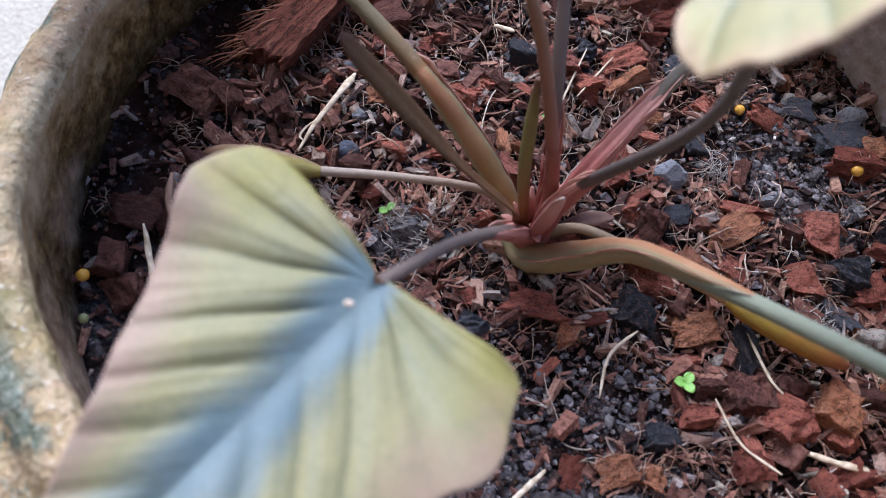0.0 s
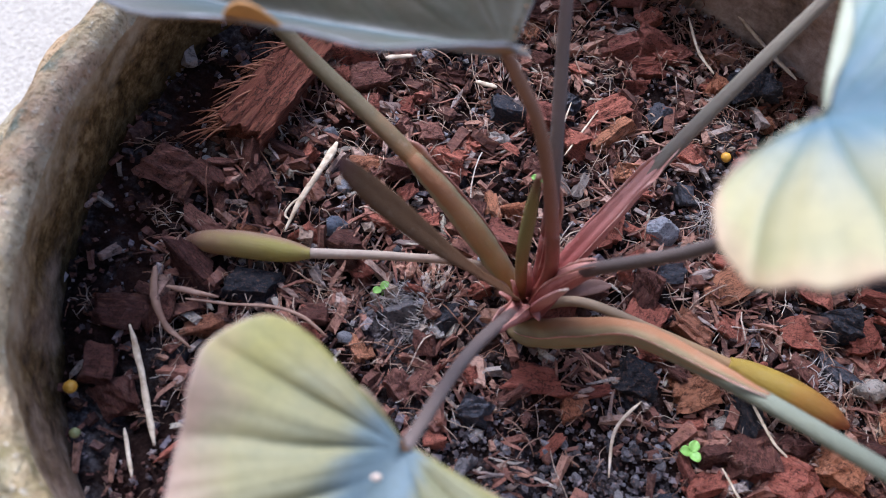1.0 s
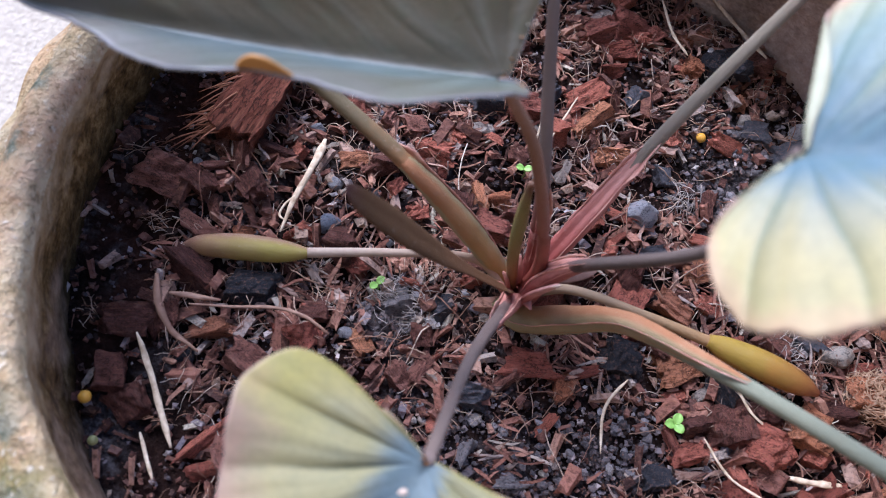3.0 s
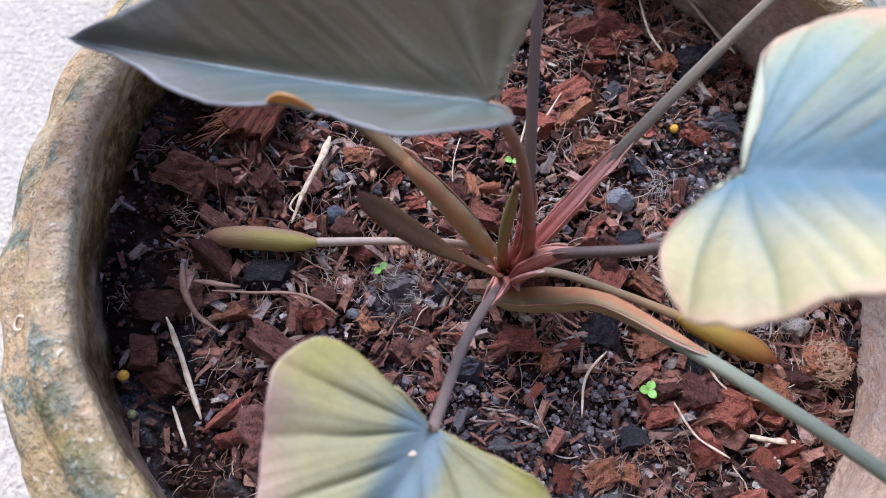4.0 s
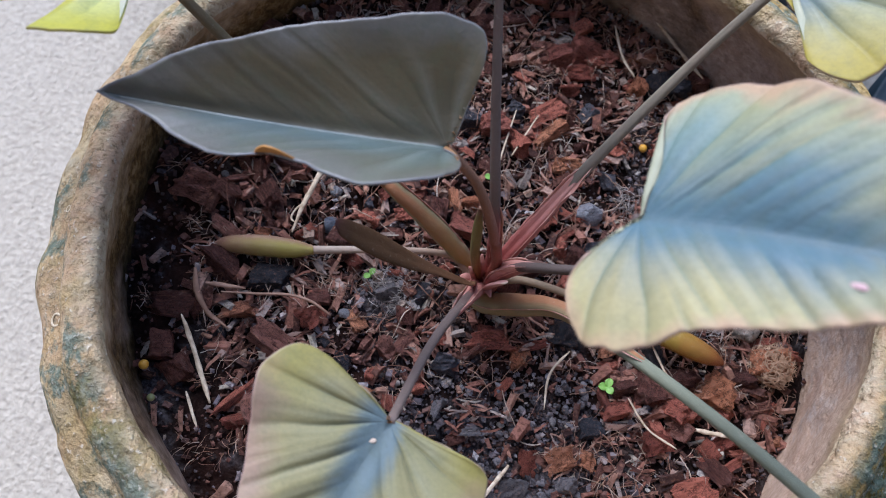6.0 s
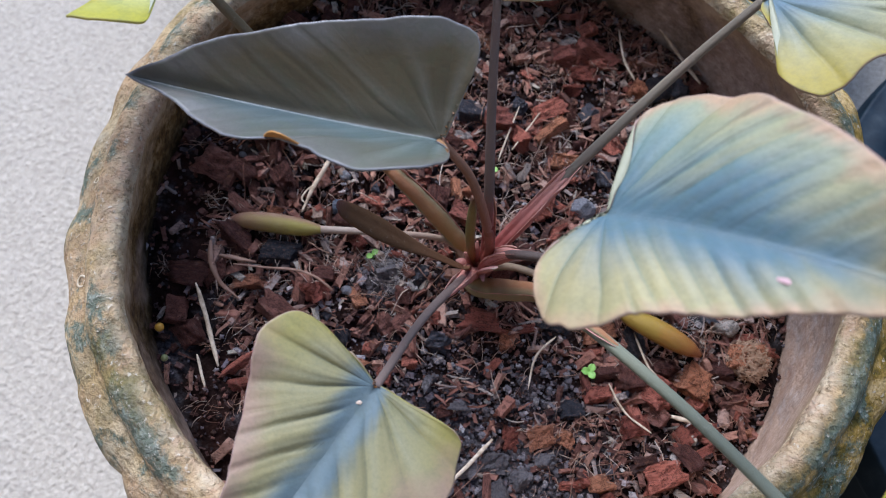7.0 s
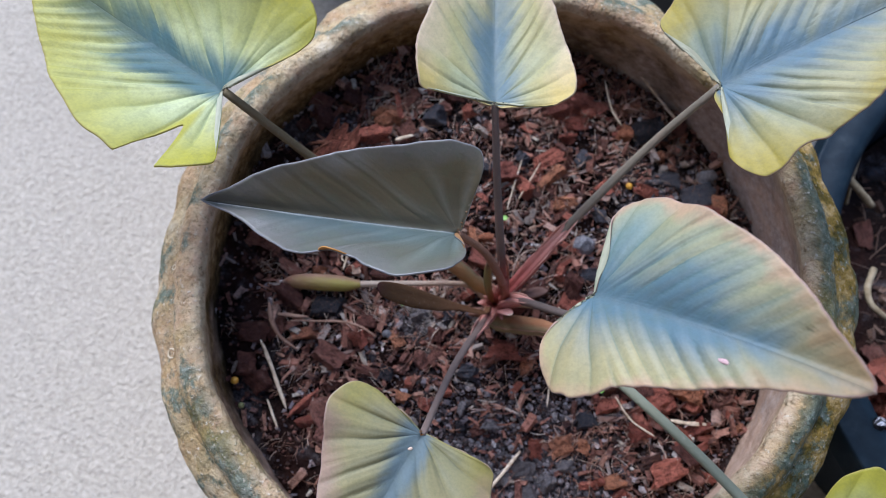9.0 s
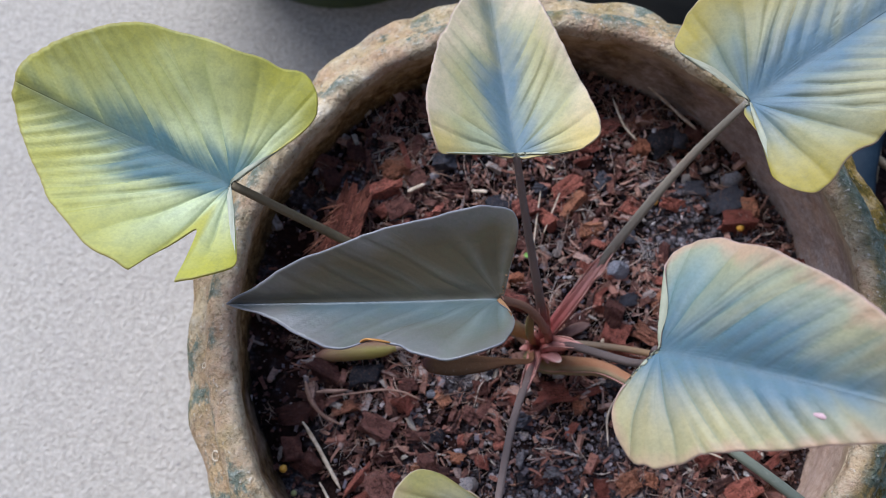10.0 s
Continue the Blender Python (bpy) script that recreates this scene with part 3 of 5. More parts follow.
def chunk(seed, rough=0.22, cuts=1, torn=0.25):
    """One broken lump about one unit long, split along its grain, with chipped corners and crumbling faces."""
    rng = random.Random(seed)
    bm = bmesh.new()
    bmesh.ops.create_cube(bm, size=1.0)
    for v in bm.verts:
        v.co += Vector([rng.uniform(-rough, rough) for _ in range(3)])
    if cuts:
        bmesh.ops.subdivide_edges(bm, edges=bm.edges[:], cuts=cuts, use_grid_fill=True)
        off = Vector((rng.uniform(0, 50), rng.uniform(0, 50), rng.uniform(0, 50)))
        for v in bm.verts:
            c = v.co.copy()
            out = c.normalized()
            v.co = c.lerp(out * 0.56, 0.05)
            low = noise.noise(c * 1.7 + off)
            grain = noise.noise(Vector((c.x * 0.7, c.y * 5.5, c.z * 5.5)) + off)
            v.co += out * (0.12 * low + 0.10 * grain)
            # torn ends, the fibres of unequal length
            v.co.x += c.x * torn * max(0.0, abs(c.x) - 0.28) / 0.22 * noise.noise(Vector((0.3, c.y * 6.0, c.z * 6.0)) + off)
            v.co += Vector((rng.uniform(-0.05, 0.05), rng.uniform(-0.05, 0.05), rng.uniform(-0.05, 0.05)))
    me = bpy.data.meshes.new("chunk")
    bm.to_mesh(me)
    bm.free()
    return me


def pebble(seed, fine=2):
    rng = random.Random(seed)
    bm = bmesh.new()
    bmesh.ops.create_icosphere(bm, subdivisions=fine, radius=0.5)
    off = Vector((rng.uniform(0, 9), rng.uniform(0, 9), rng.uniform(0, 9)))
    for v in bm.verts:
        v.co *= 1 + 0.42 * noise.noise(v.co * 2.2 + off) + 0.16 * noise.noise(v.co * 6.5 + off)
    # worn facets
    for _ in range(5):
        way = Vector((rng.gauss(0, 1), rng.gauss(0, 1), rng.gauss(0, 1))).normalized()
        cut = rng.uniform(0.30, 0.42)
        for v in bm.verts:
            over = v.co.dot(way) - cut
            if over > 0:
                v.co -= way * over * 0.9
    me = bpy.data.meshes.new("pebble")
    bm.to_mesh(me)
    bm.free()
    return me


def with_mat(meshes, mat, smooth):
    out = []
    for me in meshes:
        me = me.copy()
        me.materials.append(mat)
        me.polygons.foreach_set("use_smooth", [smooth] * len(me.polygons))
        out.append(me)
    return out


LUMPS = [chunk(s, 0.24, cuts=4) for s in range(14)]
STONES = [pebble(s) for s in range(6)]
KINDS = {
    "red": ("bark_chip", with_mat(LUMPS, BARK, False)),
    "orange": ("husk_chip", with_mat(LUMPS, HUSK, False)),
    "dark": ("bark_chip", with_mat(LUMPS, DARK, False)),
    "coal": ("charcoal_lump", with_mat(LUMPS, COAL, False)),
    "stone": ("pebble", with_mat(STONES, STONE, False)),
    "pale": ("pebble", with_mat(STONES, WHITE_STONE, False)),
    "blue": ("pebble", with_mat(STONES, BLUE_STONE, True)),
    "ash": ("ash_lump", with_mat(LUMPS, ASH, False)),
}
rng = random.Random(5)


def lay(kind, x, y, a, b, yaw, parent=mix, height=soil_top, lift=0.28):
    """A lump of a by b millimetres, turned by yaw, half sunk into the mix."""
    name, meshes = KINDS[kind]
    ob = new(name, rng.choice(meshes))
    ob.parent = parent
    c = min(a, b) * rng.uniform(0.8, 1.2) / 1000
    ob.matrix_basis = pose(x, y, height(x, y) + c * lift, rng.uniform(-34, 34), rng.uniform(-34, 34), yaw) @ Matrix.Diagonal((a / 1000, b / 1000, c, 1))
    return ob


# coarse pieces: x, y in metres, length and width in millimetres, turn in degrees
RED_FRONT = [
    (-0.109, -0.011, 12, 7, -18), (-0.085, 0.014, 10, 5, -39), (-0.072, -0.014, 7, 5, 24), (-0.051, 0.001, 8, 6, 2), (-0.105, -0.079, 10, 10, 23),
    (-0.097, -0.084, 9, 8, -34), (-0.072, -0.088, 13, 4, 65), (-0.067, -0.095, 8, 5, 21), (-0.056, -0.048, 8, 7, 23), (0.015, -0.028, 14, 10, 12),
    (0.012, 0.113, 14, 9, 25), (0.012, 0.102, 14, 6, 13), (-0.074, 0.039, 12, 8, 14), (-0.063, 0.047, 10, 6, 2), (-0.041, 0.033, 12, 6, 2),
    (0.095, 0.077, 12, 8, 1), (0.066, -0.019, 9, 6, 29),
]
RED_BACK = [
    (0.074, -0.036, 12, 8, 28), (0.095, -0.025, 14, 11, -23), (0.092, -0.044, 11, 9, 28),
    (0.045, -0.069, 5, 9, 28), (0.091, 0.043, 13, 11, 6), (0.112, 0.034, 11, 11, 29), (0.068, 0.014, 8, 5, -6), (0.048, -0.002, 9, 7, 29),
    (0.09, 0.023, 11, 9, 29), (0.119, -0.033, 10, 7, 61), (-0.088, 0.056, 14, 10, 32), (-0.017, 0.131, 14, 8, 1), (0.004, 0.078, 14, 7, 41),
    (-0.0, 0.106, 14, 8, 11),
]
ORANGE_CHIPS = [
    (-0.09, -0.021, 6, 4, 24), (-0.084, -0.055, 11, 7, 23), (-0.039, -0.042, 8, 5, -38), (-0.021, 0.024, 10, 4, -61), (0.02, 0.06, 12, 7, 7),
    (0.011, 0.072, 14, 8, 49), (0.04, 0.122, 11, 6, 13), (-0.065, 0.019, 12, 5, 25), (0.028, -0.031, 8, 7, -52), (0.11, -0.014, 14, 11, -5),
    (0.064, 0.03, 14, 8, 44), (0.057, -0.063, 8, 8, 28), (0.064, -0.008, 13, 10, 39), (0.064, -0.06, 14, 5, -3), (0.101, 0.085, 9, 9, 11),
    (0.018, 0.058, 6, 6, 11), (-0.082, 0.07, 14, 11, 42),
]
DARK_CHIPS = [
    (-0.121, -0.013, 14, 11, 2), (-0.091, 0.022, 11, 4, -61), (-0.098, -0.041, 14, 10, -18), (-0.108, -0.063, 12, 8, 23), (-0.021, -0.033, 8, 7, -69),
    (-0.05, 0.04, 9, 6, 25), (-0.024, -0.047, 7, 6, -23), (-0.084, -0.072, 11, 4, -35), (0.083, -0.024, 11, 11, -69), (0.073, -0.027, 9, 6, 28),
    (0.119, -0.004, 12, 8, 7),
]
COAL_LUMPS = [
    (-0.078, -0.04, 14, 9, 13), (-0.027, 0.06, 12, 8, 25), (0.05, 0.11, 14, 11, 44), (0.044, 0.025, 8, 5, 23), (-0.089, -0.066, 4, 4, 23),
    (0.043, -0.013, 14, 10, 18), (0.088, 0.087, 14, 9, 29), (0.065, -0.047, 11, 7, 28), (-0.061, 0.079, 10, 9, 12), (0.056, 0.114, 10, 7, -10),
    (0.071, 0.091, 8, 6, 11),
]
PEBBLES_FRONT = [
    (-0.068, 0.007, 6, 5, 24), (0.071, 0.109, 6, 5, 24), (-0.032, -0.021, 5, 4, 44),
    (-0.015, -0.059, 4, 3, 22), (-0.012, -0.058, 3, 3, 22), (-0.014, -0.054, 3, 2, 22), (-0.083, 0.026, 7, 5, 14), (-0.027, 0.048, 11, 5, 2),
    (0.0, 0.117, 13, 6, 2), (-0.114, -0.004, 4, 3, 25), (-0.044, -0.004, 4, 3, 24),
]
PEBBLES_BACK = [
    (0.004, -0.051, 5, 4, 22), (0.074, -0.015, 8, 5, 64), (0.117, 0.016, 12, 9, 28), (0.072, 0.047, 9, 6, 29), (0.049, -0.05, 3, 5, 28),
    (0.025, -0.046, 4, 3, 29), (0.089, 0.1, 9, 11, -53), (-0.019, -0.08, 12, 10, 11), (0.066, 0.095, 6, 6, 11),
    (-0.045, -0.041, 6, 4, 11), (-0.016, 0.004, 5, 4, 11),
]


taken = []
for kind, rows in (("red", RED_FRONT), ("red", RED_BACK), ("orange", ORANGE_CHIPS), ("dark", DARK_CHIPS), ("coal", COAL_LUMPS), ("stone", PEBBLES_FRONT), ("stone", PEBBLES_BACK)):
    for x, y, a, b, yaw in rows:
        # reds by the wall turn dark: damp bark, and the wall's shade as colour
        lay("dark" if x < -0.095 and kind == "red" else kind, x, y, a, b, yaw)
        taken.append((x, y, max(a, b) / 1000))
for x, y, a, b, yaw in ((-0.031, -0.0255, 10, 8, 30), (-0.025, -0.031, 7, 5, 80), (0.042, -0.081, 12, 9, 20), (0.055, -0.084, 11, 8, 70), (0.062, -0.073, 9, 7, 10), (0.049, -0.092, 10, 8, 130), (0.033, -0.089, 10, 7, 40),
                        (0.020, -0.066, 9, 6, 15), (0.004, -0.062, 8, 6, 80), (0.100, 0.060, 9, 7, 50), (0.076, 0.075, 8, 6, 20)):
    lay("ash", x, y, a * 0.75, b * 0.75, yaw)
    taken.append((x, y, a / 1000))
lay("pale", 0.0365, 0.0395, 15, 11, 18, lift=0.45)
lay("blue", -0.064, -0.008, 8.5, 7, 24, lift=0.5)
taken += [(0.0365, 0.0395, 0.018), (-0.064, -0.008, 0.012), (-0.077, 0.002, 0.012), (-0.070, -0.016, 0.010)]
# the rest of the coarse mix, strewn at random between them; gritty patches hold more charcoal and stone
GRITTY = [(0.018, -0.080, 0.052), (0.056, -0.078, 0.030), (0.078, 0.066, 0.042), (0.048, -0.045, 0.025), (-0.035, -0.025, 0.014)]


def grit_at(x, y):
    return max(0.0, max(1.15 - math.hypot(x - p, y - q) / r for p, q, r in GRITTY)) + 0.25 * noise.noise(Vector((x * 40, y * 40, 5)))


def muddy(x, y):
    """The damp strip of bare black soil along the wall."""
    return math.hypot(x, y) > 0.116 + 0.012 * noise.noise(Vector((x * 30, y * 30, 2))) and x < -0.05 and y < 0.05


count = 0
while count < 200:
    a, r = rng.uniform(0, 2 * math.pi), 0.143 * math.sqrt(rng.random())
    x, y = r * math.cos(a), r * math.sin(a)
    s = rng.choice((5, 6, 7, 8, 10, 12))
    if any((x - p) ** 2 + (y - q) ** 2 < (0.42 * (k + s / 1000)) ** 2 for p, q, k in taken):
        continue
    if muddy(x, y):
        continue
    # damp also carries the wall's shade, put into the chip colour
    gritty, damp = grit_at(x, y), x < -0.088 and rng.random() < 0.8
    if gritty > 0.5 and rng.random() < 0.6:
        continue
    kind = rng.choices(("red", "orange", "dark", "coal", "stone"), (4.0, 1.3, 4.5, 1.0 + 6 * max(0, gritty), 0.8 + 4 * max(0, gritty)))[0]
    if damp and kind in ("red", "orange"):
        kind = "dark"
    f = rng.uniform(0.45, 0.95) if kind != "stone" else rng.uniform(0.6, 0.9)
    if kind == "stone":
        s *= 0.5
    lay(kind, x, y, s, s * f, rng.uniform(0, 180), lift=rng.uniform(0.15, 0.5))
    taken.append((x, y, s / 1000 * 0.7))
    count += 1


# long split slivers of bark, lying flat on top
SLIVERS = [chunk(s, 0.16, cuts=4, torn=0.6) for s in range(60, 66)]
KINDS["sliver"] = ("bark_sliver", with_mat(SLIVERS, BARK, False))
KINDS["dark_sliver"] = ("bark_sliver", with_mat(SLIVERS, DARK, False))
count = 0
while count < 64:
    a, r = rng.uniform(0, 2 * math.pi), 0.138 * math.sqrt(rng.random())
    x, y = r * math.cos(a), r * math.sin(a)
    if grit_at(x, y) > 0.45 * rng.random() + 0.3 or math.hypot(x - 0.003, y + 0.009) < 0.014 or muddy(x, y):
        continue
    s = rng.uniform(7, 15)
    # darker slivers by the wall: its shade is put into their bark
    ob = lay("dark_sliver" if x < -0.085 or rng.random() < 0.45 else "sliver", x, y, s, s * rng.uniform(0.18, 0.34), rng.gauss(20, 45), lift=rng.uniform(0.5, 1.0))
    count += 1


def joined(name, template, places, mat, parent, label):
    """Many small bits in one mesh: each place is a 4 x 4 matrix."""
    tv = np.array([v.co for v in template.vertices])
    tf = [tuple(p.vertices) for p in template.polygons]
    vs, fs = [], []
    for i, m in enumerate(places):
        m = np.array(m)
        vs.append(tv @ m[:3, :3].T + m[:3, 3])
        fs += [tuple(k + i * len(tv) for k in f) for f in tf]
    ob = mesh_object(name, np.vstack(vs), fs, mat, parent, label, smooth=False)
    return tagged(ob, kind="stuff")


def scatter(n, lo, hi, radius, slim=(0.3, 0.9), height=soil_top, centre=(0, 0), lift=0.3, where=None, tilt=35):
    out = []
    while len(out) < n:
        a, r = rng.uniform(0, 2 * math.pi), radius * math.sqrt(rng.random())
        x, y = centre[0] + r * math.cos(a), centre[1] + r * math.sin(a)
        if where and not where(x, y):
            continue
        s = lo + (hi - lo) * rng.random() ** 2
        f = rng.uniform(*slim)
        out.append(pose(x, y, height(x, y) + s * lift * f, rng.uniform(-tilt, tilt), rng.uniform(-tilt, tilt), rng.uniform(0, 360)) @ Matrix.Diagonal((s, s * f, s * f * 0.7, 1)))
    return out


joined("bark_shreds", chunk(40, cuts=1), scatter(2100, 0.0030, 0.0095, 0.145, (0.14, 0.6), lift=0.6, tilt=40, where=lambda x, y: grit_at(x, y) < rng.random() * 0.9 and (not muddy(x, y) or rng.random() < 0.22)), SHRED, mix, "loose red bark shreds")
joined("bark_crumbs", chunk(43, cuts=1), scatter(3600, 0.0012, 0.0040, 0.146, (0.25, 0.9), lift=0.5, where=lambda x, y: not muddy(x, y) or rng.random() < 0.55), CRUMB, mix, "small bark crumbs")
joined("grey_grit", chunk(44, 0.34, cuts=1), scatter(8500, 0.0004, 0.0018, 0.146, (0.6, 1.0), lift=0.35, where=lambda x, y: grit_at(x, y) + 0.18 > rng.random() * 0.9 and (not muddy(x, y) or rng.random() < 0.15)), GRIT, mix, "grey and charcoal grit")
joined("ash_crumbs", pebble(45, 1), scatter(900, 0.0018, 0.0050, 0.143, (0.6, 1.0), lift=0.25, where=lambda x, y: grit_at(x, y) > 0.25 + 0.6 * rng.random()), ASH_CRUMB, mix, "soft grey clods of ash and silt")
joined("pale_flakes", chunk(46, 0.34, cuts=1), scatter(230, 0.0016, 0.0045, 0.142, (0.35, 0.9), lift=0.9, tilt=50, where=lambda x, y: not muddy(x, y) or rng.random() < 0.1), FLAKE, mix, "pale flakes of dry wood and lime")
joined("grit", chunk(41, 0.3, cuts=0), scatter(4500, 0.0006, 0.0018, 0.147, (0.6, 1.0)), CRUMB, mix, "fine dark grit")


def splinters(name, clumps, mat, parent, label, seed=31):
    """Flat torn husk splinters in loose clumps of one direction, in one mesh."""
    r2 = random.Random(seed)
    vs, fs = [], []
    for x0, y0, size, n in clumps:
        way0 = r2.uniform(0, math.pi)
        for _ in range(n):
            x, y = x0 + r2.gauss(0, size * 0.45), y0 + r2.gauss(0, size * 0.45)
            if math.hypot(x, y) > 0.139:
                continue
            way, length = way0 + r2.gauss(0, 0.45), size * r2.uniform(0.45, 1.2)
            w, th, lean = r2.uniform(0.00022, 0.0007), r2.uniform(0.0001, 0.0003), r2.uniform(-0.25, 0.45)
            z = soil_top(x, y) + r2.uniform(0.0008, 0.0042)
            o, steps, roll = len(vs), 5, r2.uniform(-0.8, 0.8)
            for i in range(steps):
                u = i / (steps - 1)
                k = w * (1.0 if 0 < i < steps - 1 else r2.uniform(0.1, 0.7)) * r2.uniform(0.75, 1.2)
                side = Vector((-math.sin(way), math.cos(way), roll)) * k
                p = Vector((x + math.cos(way) * length * (u - 0.5), y + math.sin(way) * length * (u - 0.5), z + lean * length * (u - 0.5) * 0.6 + r2.uniform(-0.0002, 0.0002)))
                up = Vector((0, 0, th))
                vs += [p + side + up, p - side + up, p - side - up, p + side - up]
                way += r2.gauss(0, 0.10)
            for i in range(steps - 1):
                k = o + 4 * i
                fs += [(k + j, k + (j + 1) % 4, k + 4 + (j + 1) % 4, k + 4 + j) for j in range(4)]
            fs += [(o + 3, o + 2, o + 1, o), tuple(o + 4 * (steps - 1) + j for j in range(4))]
    return tagged(mesh_object(name, vs, fs, mat, parent, label, smooth=False), kind="stuff")


clumps = []
while len(clumps) < 230:
    a, r = rng.uniform(0, 2 * math.pi), 0.141 * math.sqrt(rng.random())
    x, y = r * math.cos(a), r * math.sin(a)
    if grit_at(x, y) < rng.uniform(0.2, 0.8) and not muddy(x, y):
        clumps.append((x, y, rng.uniform(0.004, 0.011), rng.randint(5, 15)))
clumps += [(0.110, -0.014, 0.010, 40), (0.064, 0.030, 0.011, 36), (-0.082, 0.070, 0.012, 40), (0.060, -0.058, 0.009, 30)]
splinters("husk_splinters", clumps, SHRED, mix, "torn tan and red husk splinters")


def strands(name, n, lo, hi, thick, radius, mat, parent, label, height=soil_top, centre=(0, 0), seed=9):
    """Thin curled fibres lying on the mix, in one mesh."""
    r2 = random.Random(seed)
    vs, fs = [], []
    for _ in range(n):
        a, r = r2.uniform(0, 2 * math.pi), radius * math.sqrt(r2.random())
        x, y = centre[0] + r * math.cos(a), centre[1] + r * math.sin(a)
        if centre == (0, 0) and (muddy(x, y) or grit_at(x, y) > 0.3 + 0.6 * r2.random()):
            continue
        length, way, bend = r2.uniform(lo, hi), r2.uniform(0, 2 * math.pi), r2.gauss(0, 0.6)
        z0, rise, w = r2.uniform(0.0015, 0.0045), r2.uniform(-0.001, 0.004), thick * r2.uniform(0.5, 1.4)
        steps, o = 7, len(vs)
        for i in range(steps):
            u = i / (steps - 1)
            z = height(x, y) + z0 + rise * math.sin(u * math.pi) + r2.uniform(-0.0004, 0.0004)
            side = Vector((-math.sin(way), math.cos(way), 0)) * w
            p = Vector((x, y, z))
            vs += [p + side, p - side * 0.6 + Vector((0, 0, w)), p - side * 0.6 - Vector((0, 0, w))]
            x, y = x + math.cos(way) * length / steps, y + math.sin(way) * length / steps
            way += bend / steps + r2.uniform(-0.18, 0.18)
            if math.hypot(x - centre[0], y - centre[1]) > radius:
                way += 0.9
        for i in range(steps - 1):
            k = o + 3 * i
            fs += [(k + j, k + (j + 1) % 3, k + 3 + (j + 1) % 3, k + 3 + j) for j in range(3)]
    return tagged(mesh_object(name, vs, fs, mat, parent, label), kind="stuff")


strands("coir_fibres", 520, 0.007, 0.026, 0.00020, 0.141, FIBRE, mix, "thin pale coir fibres and rootlets")
strands("fine_rootlets", 2300, 0.003, 0.011, 0.00014, 0.141, FIBRE, mix, "hair-thin rootlets", seed=10)


def fluff(name, spots, n, mat, parent, label, seed=21):
    """Frayed tufts of husk fibre: short bent hairs round each spot, in one mesh."""
    r2 = random.Random(seed)
    vs, fs = [], []
    for x0, y0, size in spots:
        way0 = r2.uniform(0, math.pi)
        for _ in range(n):
            x, y = x0 + r2.gauss(0, size * 0.35), y0 + r2.gauss(0, size * 0.35)
            way = way0 + r2.gauss(0, 0.55) + (math.pi if r2.random() < 0.5 else 0)
            length, lean, w = size * r2.uniform(0.5, 1.3), r2.uniform(-0.1, 0.7), r2.uniform(0.00008, 0.0002)
            p = Vector((x, y, soil_top(x, y) + r2.uniform(0.001, 0.005)))
            o = len(vs)
            for i in range(5):
                side = Vector((-math.sin(way), math.cos(way), 0)) * w * (1.2 - 0.2 * i)
                vs += [p + side, p - side * 0.6 + Vector((0, 0, w)), p - side * 0.6 - Vector((0, 0, w))]
                p = p + Vector((math.cos(way), math.sin(way), lean - 0.28 * i)) * length / 5
                way += r2.gauss(0, 0.25)
            for i in range(4):
                k = o + 3 * i
                fs += [(k + j, k + (j + 1) % 3, k + 3 + (j + 1) % 3, k + 3 + j) for j in range(3)]
    return tagged(mesh_object(name, vs, fs, mat, parent, label), kind="stuff")


tufts = [(0.110, -0.014, 0.012), (0.064, 0.030, 0.013), (-0.082, 0.070, 0.014), (0.011, 0.072, 0.014), (-0.090, -0.062, 0.009), (0.064, -0.060, 0.010), (0.092, 0.024, 0.010), (0.057, -0.063, 0.008), (-0.065, 0.019, 0.009)]
while len(tufts) < 60:
    a, r = rng.uniform(0, 2 * math.pi), 0.138 * math.sqrt(rng.random())
    if grit_at(r * math.cos(a), r * math.sin(a)) < 0.45:
        tufts.append((r * math.cos(a), r * math.sin(a), rng.uniform(0.004, 0.010)))
fluff("pale_fluff", [(-0.030, -0.026, 0.010), (-0.036, -0.022, 0.007), (-0.025, -0.030, 0.007), (0.052, 0.052, 0.008), (0.098, 0.010, 0.009)], 60, PALE_FLUFF, mix, "whitish tuft of mouldy fibre", 22)
fluff("husk_fluff", tufts, 17, FIBRE, mix, "frayed tufts of tan husk fibre")


# ---- things lying on the mix ----
def stalk_on_soil(name, pts, r0, r1, mat, label, category, lift=0.003, group="", flat=0.6, n=26):
    line = [(x, y, soil_top(x, y) + lift + 0.0025) for x, y in pts]
    line = spline(line, 9).tolist()
    rad = np.linspace(r0, r1, 9) * np.array([0.45, 0.9, 1, 1, 1, 1, 1, 0.85, 0.4])
    ob = tube(name, line, rad * 0.8, mat, None, segs=8, n=n, flat=flat, wobble=0.55)
    return tagged(ob, label, category, group)


stalk_on_soil("straw", [(-0.077, 0.020), (-0.076, 0.009), (-0.077, -0.005), (-0.077, -0.018)], 0.0019, 0.0009, STRAW, "pale dry straw with a curled loop on the bark", "straw", 0.0045, "straws")
stalk_on_soil("straw", [(-0.077, -0.005), (-0.0795, -0.008), (-0.080, -0.012), (-0.0775, -0.0135)], 0.0006, 0.0005, STRAW, "thin curled end of a dry straw", "straw", 0.005, "straws")
stalk_on_soil("straw", [(-0.102, -0.066), (-0.093, -0.076), (-0.078, -0.093)], 0.0010, 0.0013, STRAW, "long pale dry straw near the pot wall", "straw", 0.004, "straws")
stalk_on_soil("straw", [(-0.089, -0.092), (-0.078, -0.103)], 0.0008, 0.0008, STRAW, "short pale dry straw near the wall", "straw", 0.003, "straws")
